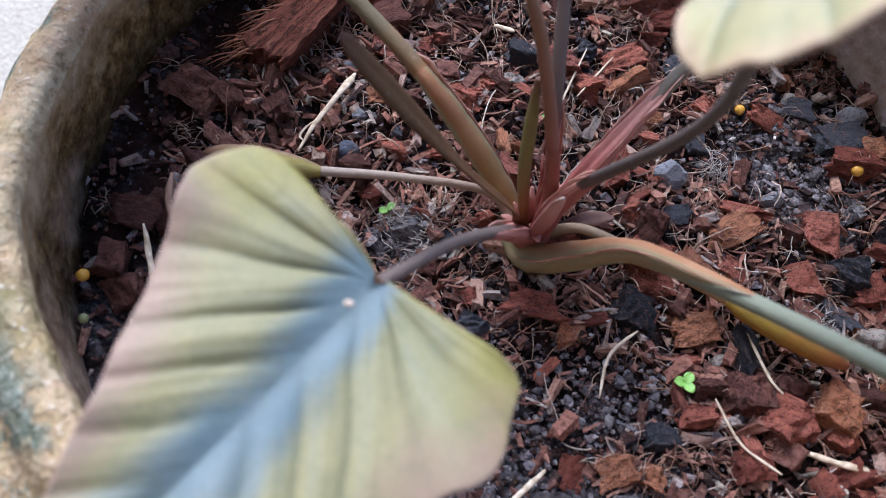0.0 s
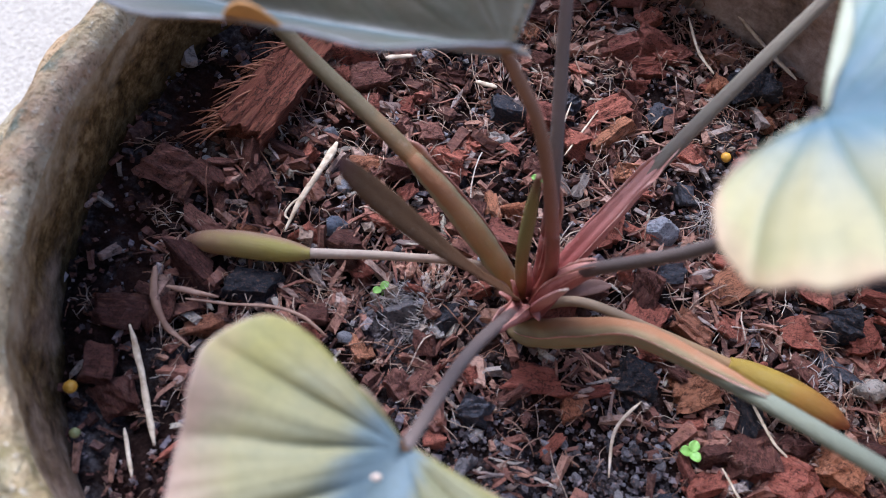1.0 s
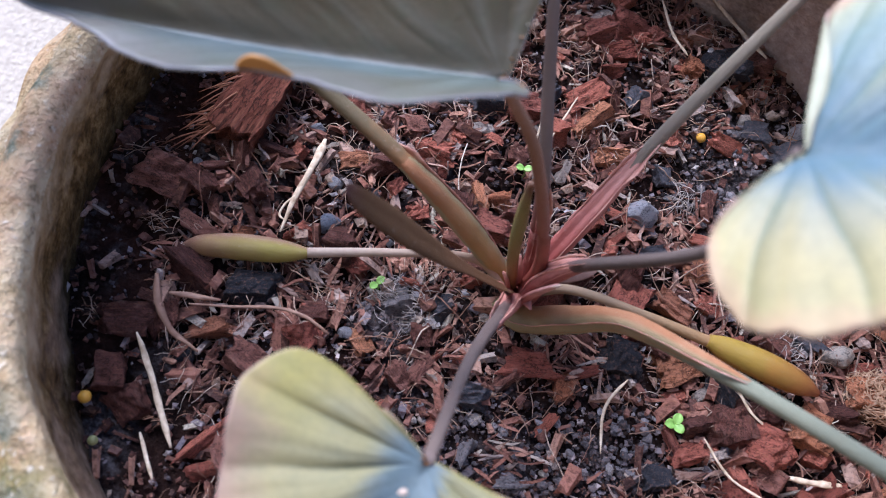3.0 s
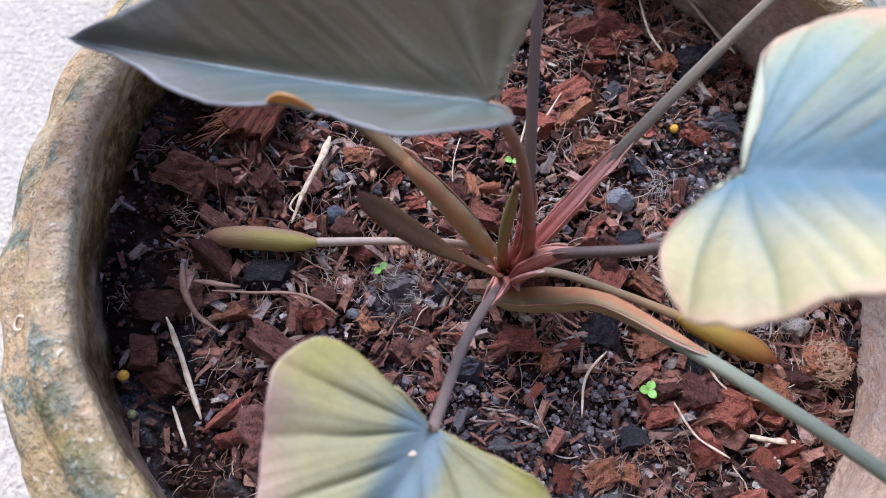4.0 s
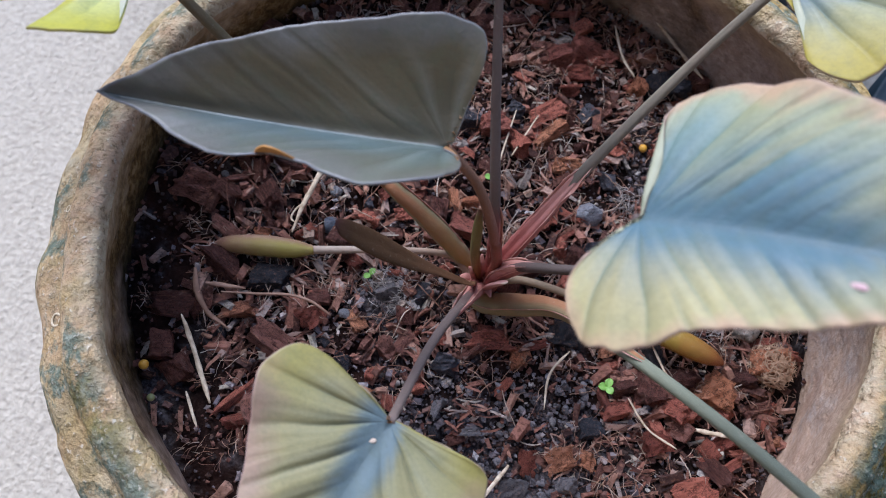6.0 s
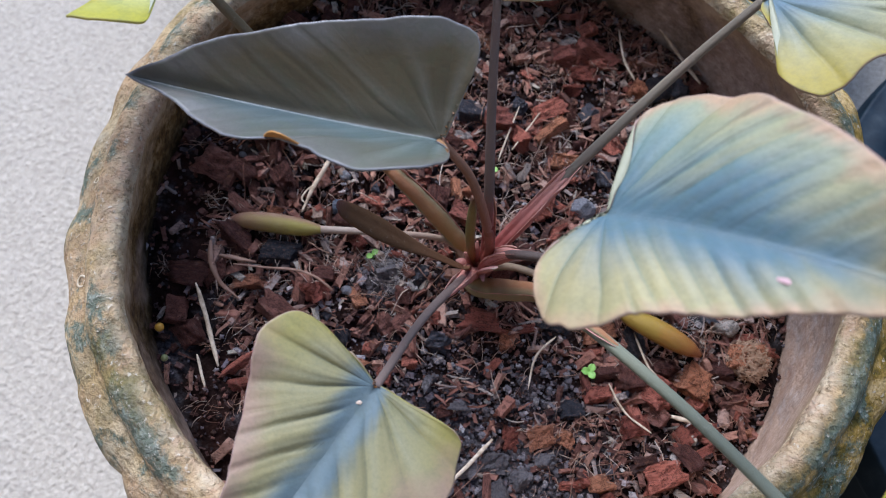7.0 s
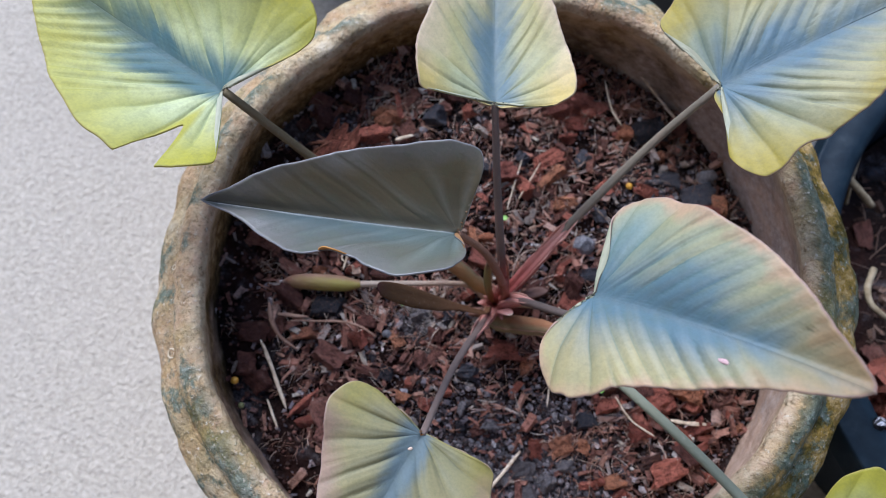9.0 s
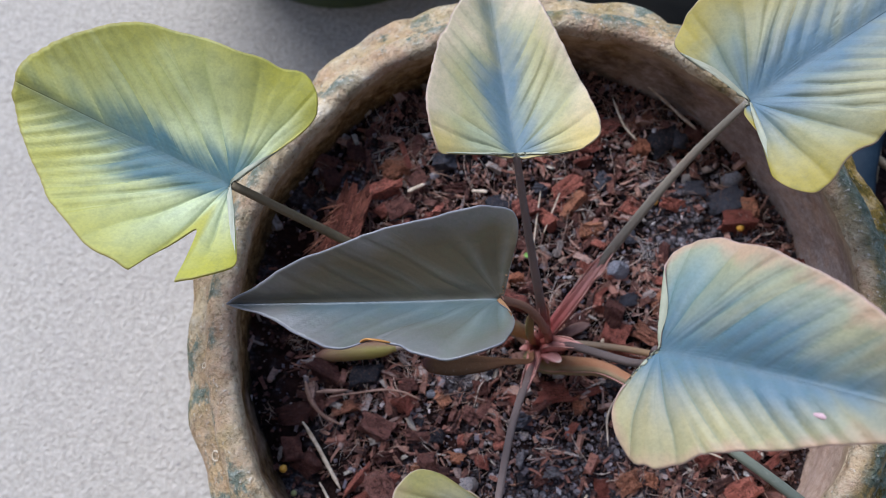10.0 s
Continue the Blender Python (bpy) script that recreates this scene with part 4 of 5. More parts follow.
stalk_on_soil("bark_curl", [(-0.105, -0.047), (-0.100, -0.056), (-0.094, -0.061), (-0.084, -0.064)], 0.0017, 0.0009, TWIG, "curled brown strip of dry bark", "bark", 0.004)
stalk_on_soil("twig", [(-0.092, -0.052), (-0.081, -0.048), (-0.068, -0.044), (-0.057, -0.043), (-0.048, -0.045)], 0.0006, 0.0008, TWIG, "thin brown twig lying on the mix", "twig", 0.005, "twigs")
stalk_on_soil("twig", [(-0.099, -0.051), (-0.084, -0.047)], 0.0012, 0.0009, TWIG, "short grey-brown twig on the mix", "twig", 0.004, "twigs")
stalk_on_soil("straw", [(0.036, 0.141), (0.051, 0.131), (0.067, 0.120)], 0.0011, 0.0013, STRAW, "dry straw leaning at the far pot wall", "straw", 0.005, "straws")
stalk_on_soil("straw", [(0.021, 0.130), (0.029, 0.116), (0.037, 0.108)], 0.0006, 0.0009, STRAW, "thin bent dry straw near the wall", "straw", 0.005, "straws")
stalk_on_soil("straw", [(0.102, -0.034), (0.113, -0.032), (0.123, -0.029)], 0.0010, 0.0016, STRAW, "pale dry straw stub among red bark", "straw", 0.005, "straws")
stalk_on_soil("straw", [(0.038, -0.073), (0.030, -0.093), (0.020, -0.113)], 0.0012, 0.0010, STRAW, "dry straw lying on grey grit", "straw", 0.004, "straws")
stalk_on_soil("leaf_scrap", [(0.034, 0.001), (0.039, 0.005)], 0.0011, 0.0015, STRAW, "white scrap of dry leaf", "scrap", 0.004)
stalk_on_soil("rootlet", [(0.047, -0.022), (0.042, -0.034), (0.044, -0.049)], 0.0006, 0.0007, STRAW, "thin dry rootlet on the potting mix", "rootlet", 0.005, "rootlets")
stalk_on_soil("rootlet", [(0.075, -0.032), (0.086, -0.040), (0.099, -0.044)], 0.0006, 0.0006, STRAW, "thin dry rootlet on the potting mix", "rootlet", 0.006, "rootlets")
stalk_on_soil("rootlet", [(0.078, -0.006), (0.088, -0.017), (0.097, -0.021)], 0.0006, 0.0006, STRAW, "thin dry rootlet on the potting mix", "rootlet", 0.006, "rootlets")
stalk_on_soil("leaf_scrap", [(-0.075, 0.057), (-0.066, 0.064)], 0.0015, 0.0008, STRAW, "pale dry leaf scrap on bark", "scrap", 0.005)
stalk_on_soil("leaf_scrap", [(-0.043, 0.065), (-0.035, 0.066)], 0.0012, 0.0012, STRAW, "pale dry leaf scrap on bark", "scrap", 0.005)
stalk_on_soil("rootlet", [(-0.007, 0.042), (-0.008, 0.071)], 0.0005, 0.0004, STRAW, "straight dry rootlet on the mix", "rootlet", 0.005, "rootlets")
stalk_on_soil("rootlet", [(-0.003, 0.049), (0.002, 0.072)], 0.0005, 0.0004, STRAW, "straight dry rootlet on the mix", "rootlet", 0.005, "rootlets")


def pellet(x, y, r, lift, label, mat=None):
    bm = bmesh.new()
    bmesh.ops.create_icosphere(bm, subdivisions=3, radius=r)
    for v in bm.verts:
        v.co *= 1 + 0.07 * noise.noise(v.co * 600)
        v.co.z *= 0.9
    ob = part("fertiliser_pellet", bm, mat or BEAD, None)
    ob.location = (x, y, soil_top(x, y) + lift)
    return tagged(ob, label, "pellet", "fertiliser pellets")


pellet(-0.1055, -0.089, 0.0019, 0.0100, "round yellow fertiliser pellet by the dark wall")
pellet(0.051, 0.079, 0.0019, 0.004, "small yellow fertiliser pellet on grit")
pellet(0.096, 0.073, 0.0022, 0.005, "yellow fertiliser pellet beside stones")
pellet(-0.099, -0.099, 0.0015, 0.006, "dull green-yellow fertiliser pellet", DULL_BEAD)


def seedling(x, y, size, yaw, label, leaves=2):
    root = tagged(new("seedling"), label, "seedling", "seedlings")
    z = soil_top(x, y)
    root.matrix_basis = pose(x, y, z, 0, 0, yaw)
    tube("stem", [(0, 0, 0), (0.0006, 0, 0.003), (0, 0, 0.006)], [0.0004, 0.00035, 0.0003], SPROUT, root, segs=6, n=8)
    for k in range(leaves):
        bm = bmesh.new()
        a = math.pi * 2 * k / leaves
        cols, rws = 7, 7
        grid = []
        for i in range(rws):
            u = i / (rws - 1)
            w = 0.46 * size * math.sin(math.pi * (0.08 + 0.9 * u)) ** 0.7
            row = []
            for j in range(cols):
                s = (j / (cols - 1) - 0.5) * 2
                row.append(bm.verts.new((u * size, s * w, 0.006 + 0.25 * size * math.sin(u * 1.8) + 0.12 * size * s * s)))
            grid.append(row)
        for i in range(rws - 1):
            for j in range(cols - 1):
                bm.faces.new((grid[i][j], grid[i + 1][j], grid[i + 1][j + 1], grid[i][j + 1]))
        geo = bmesh.ops.extrude_face_region(bm, geom=bm.faces[:])
        for v in geo["geom"]:
            if isinstance(v, bmesh.types.BMVert):
                v.co.z -= 0.0003
        bmesh.ops.rotate(bm, verts=bm.verts, matrix=Matrix.Rotation(a, 3, "Z"))
        part("seed_leaf", bm, SPROUT, root)
    return root


seedling(-0.041, -0.022, 0.0030, 60, "tiny green seedling with two seed leaves")
seedling(0.066, -0.0295, 0.0037, 80, "bright green seedling with three broad leaves", 3)
seedling(-0.008, 0.037, 0.0030, 10, "tiny green seedling beside the plant's foot")


def husk_slab(x, y, yaw, size, label):
    """A slab of coconut husk, split along its grain, with combed fibres along one edge."""
    root = tagged(new("husk_slab"), label, "husk")
    root.matrix_basis = pose(x, y, soil_top(x, y) + 0.006, 8, -6, yaw)
    me = chunk(77, 0.16, 7)
    me.materials.append(SLAB)
    slab = new("slab", me)
    slab.parent = root
    slab.matrix_basis = Matrix.Diagonal((*size, 1))
    r2 = random.Random(3)
    for i in range(70):
        p = np.array((r2.uniform(-0.5, 0.45) * size[0], r2.uniform(0.1, 0.5) * size[1], r2.uniform(0.0, 0.5) * size[2]))
        q = p + np.array((r2.uniform(-0.016, -0.005), r2.uniform(0.003, 0.011), r2.uniform(-0.005, 0.002)))
        tube("fibre", [p, (p + q) / 2 + np.array((0, 0, 0.0015)), q], [0.0003, 0.00025, 0.0001], FIBRE_BROWN, root, segs=5, n=7)
    return root


SLAB = chip_mat("red_husk", ((0.0, (0.24, 0.078, 0.048)), (1.0, (0.28, 0.095, 0.06))), pale=0.15)
FIBRE_BROWN = plain("husk_fibre", ((0.3, (0.22, 0.085, 0.045)), (0.7, (0.42, 0.19, 0.11))), 220, 0.85)
husk_slab(-0.103, 0.026, 80, (0.044, 0.015, 0.012), "large red-brown slab of coconut husk with loose fibres")


def fibre_ball(x, y, size, label):
    """A tangled ball of coir round a bit of husk."""
    root = tagged(new("fibre_ball"), label, "husk")
    root.matrix_basis = pose(x, y, soil_top(x, y) + size * 0.3, 0, 0, 20)
    me = chunk(91, 0.2, 5)
    me.materials.append(HUSK)
    core = new("core", me)
    core.parent = root
    core.matrix_basis = Matrix.Diagonal((size * 0.72, size * 0.64, size * 0.54, 1))
    r2 = random.Random(8)
    for i in range(150):
        a, e, spin = r2.uniform(0, 6.28), r2.uniform(-0.2, 1.4), r2.uniform(-1, 1)
        pts = []
        for k in range(5):
            rr = size * (0.40 + 0.09 * r2.random() + (0.10 if k in (0, 4) else 0.0))
            pts.append((rr * math.cos(a) * math.cos(e), rr * math.sin(a) * math.cos(e), rr * 0.8 * math.sin(e)))
            a, e = a + 0.55 * spin + r2.gauss(0, 0.25), e + 0.28 * (1 - abs(spin)) * r2.choice((-1, 1))
        tube("fibre", pts, [0.00012, 0.00022, 0.00022, 0.0002, 0.0001], FIBRE_TAN, root, segs=5, n=10)
    return root


FIBRE_TAN = plain("tan_fibre", ((0.3, (0.36, 0.21, 0.12)), (0.7, (0.60, 0.42, 0.28))), 260, 0.85, 0.2)
fibre_ball(0.130, 0.0050, 0.019, "round ball of tan coir fibre beside the pot wall")

# ---- the plant ----
plant = tagged(new("aroid_plant"), "aroid with quilted blue-green heart leaves on dark red stalks", "plant")
GREY_STALK = stalk_mat("olive_stalk", (0.34, 0.17, 0.07), (0.16, 0.125, 0.065), 0.30, 0.48, (0.22, 0.12, 0.07))
PINK_STALK = stalk_mat("pink_foot_stalk", (0.36, 0.11, 0.085), (0.235, 0.20, 0.145), 0.17, 0.27, (0.27, 0.19, 0.14))
DARK_STALK = stalk_mat("dark_stalk", (0.30, 0.065, 0.05), (0.105, 0.080, 0.068), 0.2, 0.42, (0.14, 0.085, 0.068))
RED_STALK = stalk_mat("red_brown_stalk", (0.32, 0.085, 0.060), (0.24, 0.12, 0.070), 0.2, 0.7, (0.30, 0.15, 0.09))
MAUVE_STALK = stalk_mat("mauve_stalk", (0.31, 0.075, 0.060), (0.165, 0.122, 0.10), 0.2, 0.42, (0.20, 0.12, 0.10))
GREEN_STALK = stalk_mat("grey_green_stalk", (0.32, 0.20, 0.08), (0.225, 0.235, 0.16), 0.3, 0.5, (0.20, 0.20, 0.13))
RED_SHEATH = stalk_mat("red_sheath", (0.378, 0.094, 0.077), (0.626, 0.308, 0.242), 0.1, 0.8, (0.670, 0.374, 0.297), belly=(0.324, 0.094, 0.077))
PINK_BRACT = stalk_mat("pink_bract", (0.357, 0.098, 0.078), (0.578, 0.295, 0.246), 0.1, 0.7, (0.561, 0.279, 0.221), tip=(0.561, 0.426, 0.328))
AMBER_SHEATH = stalk_mat("amber_sheath", (0.38, 0.26, 0.095), (0.36, 0.165, 0.075), 0.12, 0.65, (0.42, 0.24, 0.13), belly=(0.30, 0.28, 0.155), far=(0.285, 0.25, 0.13))
TAN_STALK = stalk_mat("tan_stalk", (0.36, 0.26, 0.16), (0.36, 0.22, 0.10), 0.4, 0.95, (0.30, 0.19, 0.11))
PALE_STALK = stalk_mat("pale_stalk", (0.38, 0.26, 0.17), (0.44, 0.35, 0.27), 0.2, 0.9, (0.30, 0.17, 0.14))
SPATHE = stalk_mat("green_spathe", (0.34, 0.285, 0.07), (0.30, 0.165, 0.10), 0.30, 0.85, (0.36, 0.26, 0.10), 0.28, tip=(0.28, 0.14, 0.10), far=(0.27, 0.145, 0.10))
SPATHE_SLIM = stalk_mat("olive_spathe", (0.33, 0.15, 0.06), (0.235, 0.20, 0.065), 0.1, 0.5, (0.27, 0.17, 0.06), 0.42, tip=(0.17, 0.075, 0.055))
SPATHE_AMBER = stalk_mat("amber_spathe", (0.36, 0.24, 0.038), (0.28, 0.105, 0.03), 0.3, 0.9, (0.42, 0.19, 0.04), 0.32, tip=(0.20, 0.06, 0.025), belly=(0.30, 0.13, 0.02))
SPATHE_DARK = stalk_mat("brown_spathe", (0.17, 0.080, 0.034), (0.092, 0.044, 0.016), 0.2, 0.6, (0.115, 0.058, 0.020), 0.8, tip=(0.095, 0.034, 0.034))
DRY_BRACT = stalk_mat("dry_bract", (0.20, 0.095, 0.065), (0.30, 0.17, 0.12), 0.1, 0.9, (0.38, 0.24, 0.18), 0.8)
RIB = plain("blue_midrib", ((0.3, (0.12, 0.18, 0.19)), (0.7, (0.17, 0.23, 0.24))), 200, 0.5)
TEAL_RIB = plain("teal_midrib", ((0.3, (0.06, 0.11, 0.11)), (0.7, (0.09, 0.14, 0.14))), 200, 0.5)
DARK_RIB = plain("dark_midrib", ((0.3, (0.12, 0.12, 0.12)), (0.7, (0.18, 0.17, 0.17))), 200, 0.45)
PALE_UNDER = plain("pale_underside", ((0.3, (0.27, 0.28, 0.18)), (0.7, (0.36, 0.35, 0.23))), 120, 0.55)
SPOT_WHITE = plain("white_scar", ((0.3, (0.62, 0.55, 0.48)), (0.7, (0.75, 0.70, 0.64))), 300)
SPOT_CREAM = plain("cream_scar", ((0.3, (0.42, 0.24, 0.13)), (0.55, (0.62, 0.50, 0.38)), (0.8, (0.70, 0.62, 0.50))), 900)
SPOT_PINK = plain("pink_scar", ((0.3, (0.38, 0.22, 0.22)), (0.7, (0.60, 0.42, 0.40))), 500)
MEMBRANE = plain("pink_membrane", ((0.3, (0.44, 0.17, 0.12)), (0.5, (0.55, 0.28, 0.21)), (0.7, (0.66, 0.44, 0.34))), 260)
BROWN_UNDER = plain("brown_underside", ((0.3, (0.20, 0.105, 0.045)), (0.7, (0.28, 0.15, 0.06))), 120, 0.55)
FLAP = plain("orange_underside", ((0.3, (0.34, 0.15, 0.03)), (0.7, (0.48, 0.23, 0.05))), 120, 0.55)
UNDERSIDE = plain("leaf_underside", ((0.3, (0.32, 0.13, 0.04)), (0.7, (0.45, 0.22, 0.07))), 120, 0.55)

CROWN = (0.002, -0.009)
CZ = soil_height(*CROWN)


def leaf(at, turn, length, width, folds, droop, twist, curl, halves, mat, label, under=None, rib_mat=None, ripple=0.0010, wave=0.0012, veins=9.0, seed=0, bites=(), cup=0.15, flap=None, slant=1.15, fan=26.0):
    """A heart-shaped blade from its stalk. turn: yaw, pitch, roll; folds: rise of each half in radians, which curl changes towards the
    margin; halves: the margin of the +y and the -y half from the tip back to the stalk, in lengths and widths."""
    nt, nr, soft = 180, 40, 0.0022
    verts, uv1, uv2 = [], [], []
    cy, sy, cp, sp, cr, sr = [f(radians(a)) for a in turn for f in (math.cos, math.sin)]
    R = np.array([[cy, -sy, 0], [sy, cy, 0], [0, 0, 1]]) @ np.array([[cp, 0, -sp], [0, 1, 0], [sp, 0, cp]]) @ np.array([[1, 0, 0], [0, cr, -sr], [0, sr, cr]])
    turn0 = math.degrees(math.atan(1 / slant))
    r2 = random.Random(seed)
    ph = [r2.uniform(0, 6.28) for _ in range(6)]
    faces = []
    for side, f, ctrl in ((1, folds[0], halves[0]), (-1, folds[1], halves[1])):
        rim = spline([(1.0, 0.0), *ctrl, (0.0, 0.0)], nt) * np.array([length, width])
        rim[:, 1] = np.maximum(rim[:, 1], 0)
        o = len(verts)
        for i in range(nt):
            ang = i / (nt - 1)
            cut = 1.0
            for s0, a0, a1, deep in bites:
                if s0 == side and a0 < ang < a1:
                    cut -= deep * math.sin(math.pi * (ang - a0) / (a1 - a0)) ** 0.6
            cut *= 1 + (0.020 * noise.noise(Vector((ang * 22, seed, side))) + 0.003 * noise.noise(Vector((ang * 70, seed, side)))) * math.sin(math.pi * ang)
            broadness = min(1.0, math.hypot(*rim[i]) / (0.8 * width)) ** 1.5
            for j in range(nr):
                t = cut * (j / (nr - 1)) ** 0.85
                x, y = rim[i] * t
                th = math.degrees(math.atan2(y, x)) if t > 0 else 0
                s = (x - y * slant - 6.0 * y * y) / length
                q = veins * s if th < turn0 else -(th - turn0) / fan
                q += 0.12 * noise.noise(Vector((x * 60, y * 60, seed + side)))
                lat = y / width
                env = min(1.0, lat * 5) * (1 - 0.35 * t) * min(1.0, math.hypot(x, y) / (0.4 * width))
                deep = 0.75 + 0.9 * noise.noise(Vector((math.floor(q + 0.5) * 3.7, seed, side))) * (1 - abs(math.cos(math.pi * q)))
                z = ripple * deep * env * (0.8 + 0.6 * noise.noise(Vector((x * 30, y * 30, seed + 7 * side)))) * (1.9 * abs(math.cos(math.pi * q)) ** 0.6 - 1.1)
                z += 0.12 * ripple * env * abs(math.cos(3 * math.pi * q + 1.1 * noise.noise(Vector((x * 50, y * 50, seed)))))
                z += wave * t ** 3 * broadness * (math.sin(ang * 17 + ph[0] + side) + 0.6 * math.sin(ang * 31 + ph[1]))
                z += 0.0014 * noise.noise(Vector((x * 45, side * y * 45, seed * 3.1))) * min(1, lat * 4)
                z -= 0.0007 * math.exp(-(lat / 0.09) ** 2)
                fold = f + curl * lat
                tilt = fold * min(1.0, lat * 5)
                yy, zz = side * (y * math.cos(fold) - z * math.sin(tilt)), (math.sqrt(y * y + soft * soft) - soft) * math.sin(fold) * (max(lat, 1e-4) / 0.85) ** cup + z * math.cos(tilt)
                gg = twist * x / length
                yy, zz = yy * math.cos(gg) - zz * math.sin(gg), yy * math.sin(gg) + zz * math.cos(gg)
                u = max(0.0, x / length)
                verts.append(np.array(at) + R @ np.array([x, yy, zz + droop * length * u * u]))
                uv1.append((q + (40 if side > 0 else 0), t / cut))
                uv2.append((lat, x / length))
        for i in range(nt - 1):
            for j in range(nr - 1):
                k = o + i * nr + j
                quad = (k, k + nr, k + nr + 1, k + 1)
                faces.append(quad[::-1] if side > 0 else quad)
    ob = mesh_object("leaf_blade", verts, faces, [mat, under or UNDERSIDE], plant, label, uvs={"vein": uv1, "leaf": uv2})
    if flap:
        side, lo, hi, high = flap
        rim = spline([(1.0, 0.0), *halves[0 if side > 0 else 1], (0.0, 0.0)], nt)
        first = 0 if side > 0 else nt * nr
        run = [i for i in range(nt) if lo < rim[i][0] < hi and rim[i][1] > 0.3]
        run = [i for k, i in enumerate(run) if i - run[0] == k]
        fv, n = [], 7
        for k, i in enumerate(run):
            p, q = np.array(verts[first + i * nr + nr - 1]), np.array(verts[first + i * nr + nr - 6])
            inward, h = (q - p) / np.linalg.norm(q - p), high * math.sin(math.pi * k / (len(run) - 1)) ** 0.8
            for j in range(n):
                s = j / (n - 1)
                fv.append(p + inward * h * (-0.30 * s - 0.12 * s * s) + np.array((0, 0, 1.0)) * h * s + inward * 0.0004)
        ff = [(k * n + j, k * n + j + 1, (k + 1) * n + j + 1, (k + 1) * n + j) for k in range(len(run) - 1) for j in range(n - 1)]
        fold = mesh_object("folded_margin", fv, ff, FLAP, ob, "orange underside of a curled leaf margin")
        thick = fold.modifiers.new("thickness", "SOLIDIFY")
        thick.thickness, thick.offset = 0.0005, 0
    # the midrib, a fine raised cord in the fold
    us = np.linspace(0.0, 0.97, 12)
    cord = [np.array(at) + R @ np.array([u * length, 0, droop * length * u * u - 0.0022]) for u in us]
    rib = tube("midrib", cord, np.linspace(0.0011, 0.0004, 12), rib_mat or RIB, ob, segs=8, n=40)
    weld = ob.modifiers.new("weld", "WELD")
    weld.merge_threshold = 0.00002
    solid = ob.modifiers.new("thickness", "SOLIDIFY")
    solid.thickness, solid.offset, solid.material_offset, solid.material_offset_rim = 0.0007, -1, 1, 0
    return ob


# halves: painted sky sheen for the near side, painted shade for the far
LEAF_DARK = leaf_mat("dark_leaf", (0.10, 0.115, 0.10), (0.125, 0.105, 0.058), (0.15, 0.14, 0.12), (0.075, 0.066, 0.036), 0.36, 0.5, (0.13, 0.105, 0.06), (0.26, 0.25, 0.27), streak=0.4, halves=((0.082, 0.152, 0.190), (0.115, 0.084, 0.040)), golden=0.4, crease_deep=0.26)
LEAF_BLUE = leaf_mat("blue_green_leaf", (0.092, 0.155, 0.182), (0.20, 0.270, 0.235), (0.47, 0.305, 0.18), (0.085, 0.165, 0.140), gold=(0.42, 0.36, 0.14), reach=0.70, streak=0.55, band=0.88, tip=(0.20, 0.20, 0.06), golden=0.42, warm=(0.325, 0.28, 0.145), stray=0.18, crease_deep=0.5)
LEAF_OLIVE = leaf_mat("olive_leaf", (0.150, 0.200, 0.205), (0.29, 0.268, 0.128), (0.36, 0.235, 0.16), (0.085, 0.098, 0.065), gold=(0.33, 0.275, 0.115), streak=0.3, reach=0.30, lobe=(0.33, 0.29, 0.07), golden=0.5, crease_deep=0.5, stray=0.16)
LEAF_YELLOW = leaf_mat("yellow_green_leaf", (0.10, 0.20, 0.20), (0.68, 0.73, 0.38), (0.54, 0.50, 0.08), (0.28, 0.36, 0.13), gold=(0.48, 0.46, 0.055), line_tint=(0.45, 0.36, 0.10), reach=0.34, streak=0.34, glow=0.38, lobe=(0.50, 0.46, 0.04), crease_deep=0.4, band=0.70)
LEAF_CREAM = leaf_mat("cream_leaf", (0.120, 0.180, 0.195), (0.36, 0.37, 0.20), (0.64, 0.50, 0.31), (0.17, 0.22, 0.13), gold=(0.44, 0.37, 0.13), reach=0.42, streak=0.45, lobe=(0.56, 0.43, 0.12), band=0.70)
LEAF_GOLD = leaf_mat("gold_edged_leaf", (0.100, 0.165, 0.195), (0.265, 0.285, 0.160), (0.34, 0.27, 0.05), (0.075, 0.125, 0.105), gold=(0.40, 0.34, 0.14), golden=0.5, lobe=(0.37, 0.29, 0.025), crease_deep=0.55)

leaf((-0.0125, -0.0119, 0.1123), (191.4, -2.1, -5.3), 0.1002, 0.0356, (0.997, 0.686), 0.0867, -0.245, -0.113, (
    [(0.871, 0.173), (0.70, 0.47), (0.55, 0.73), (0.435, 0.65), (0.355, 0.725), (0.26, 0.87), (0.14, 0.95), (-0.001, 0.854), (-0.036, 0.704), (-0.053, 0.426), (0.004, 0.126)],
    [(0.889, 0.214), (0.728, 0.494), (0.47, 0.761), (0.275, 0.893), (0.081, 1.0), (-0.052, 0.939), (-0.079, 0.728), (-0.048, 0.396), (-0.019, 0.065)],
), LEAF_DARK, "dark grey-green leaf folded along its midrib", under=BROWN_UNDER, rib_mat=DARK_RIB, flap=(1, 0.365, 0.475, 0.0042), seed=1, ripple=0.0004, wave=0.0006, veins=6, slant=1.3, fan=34)
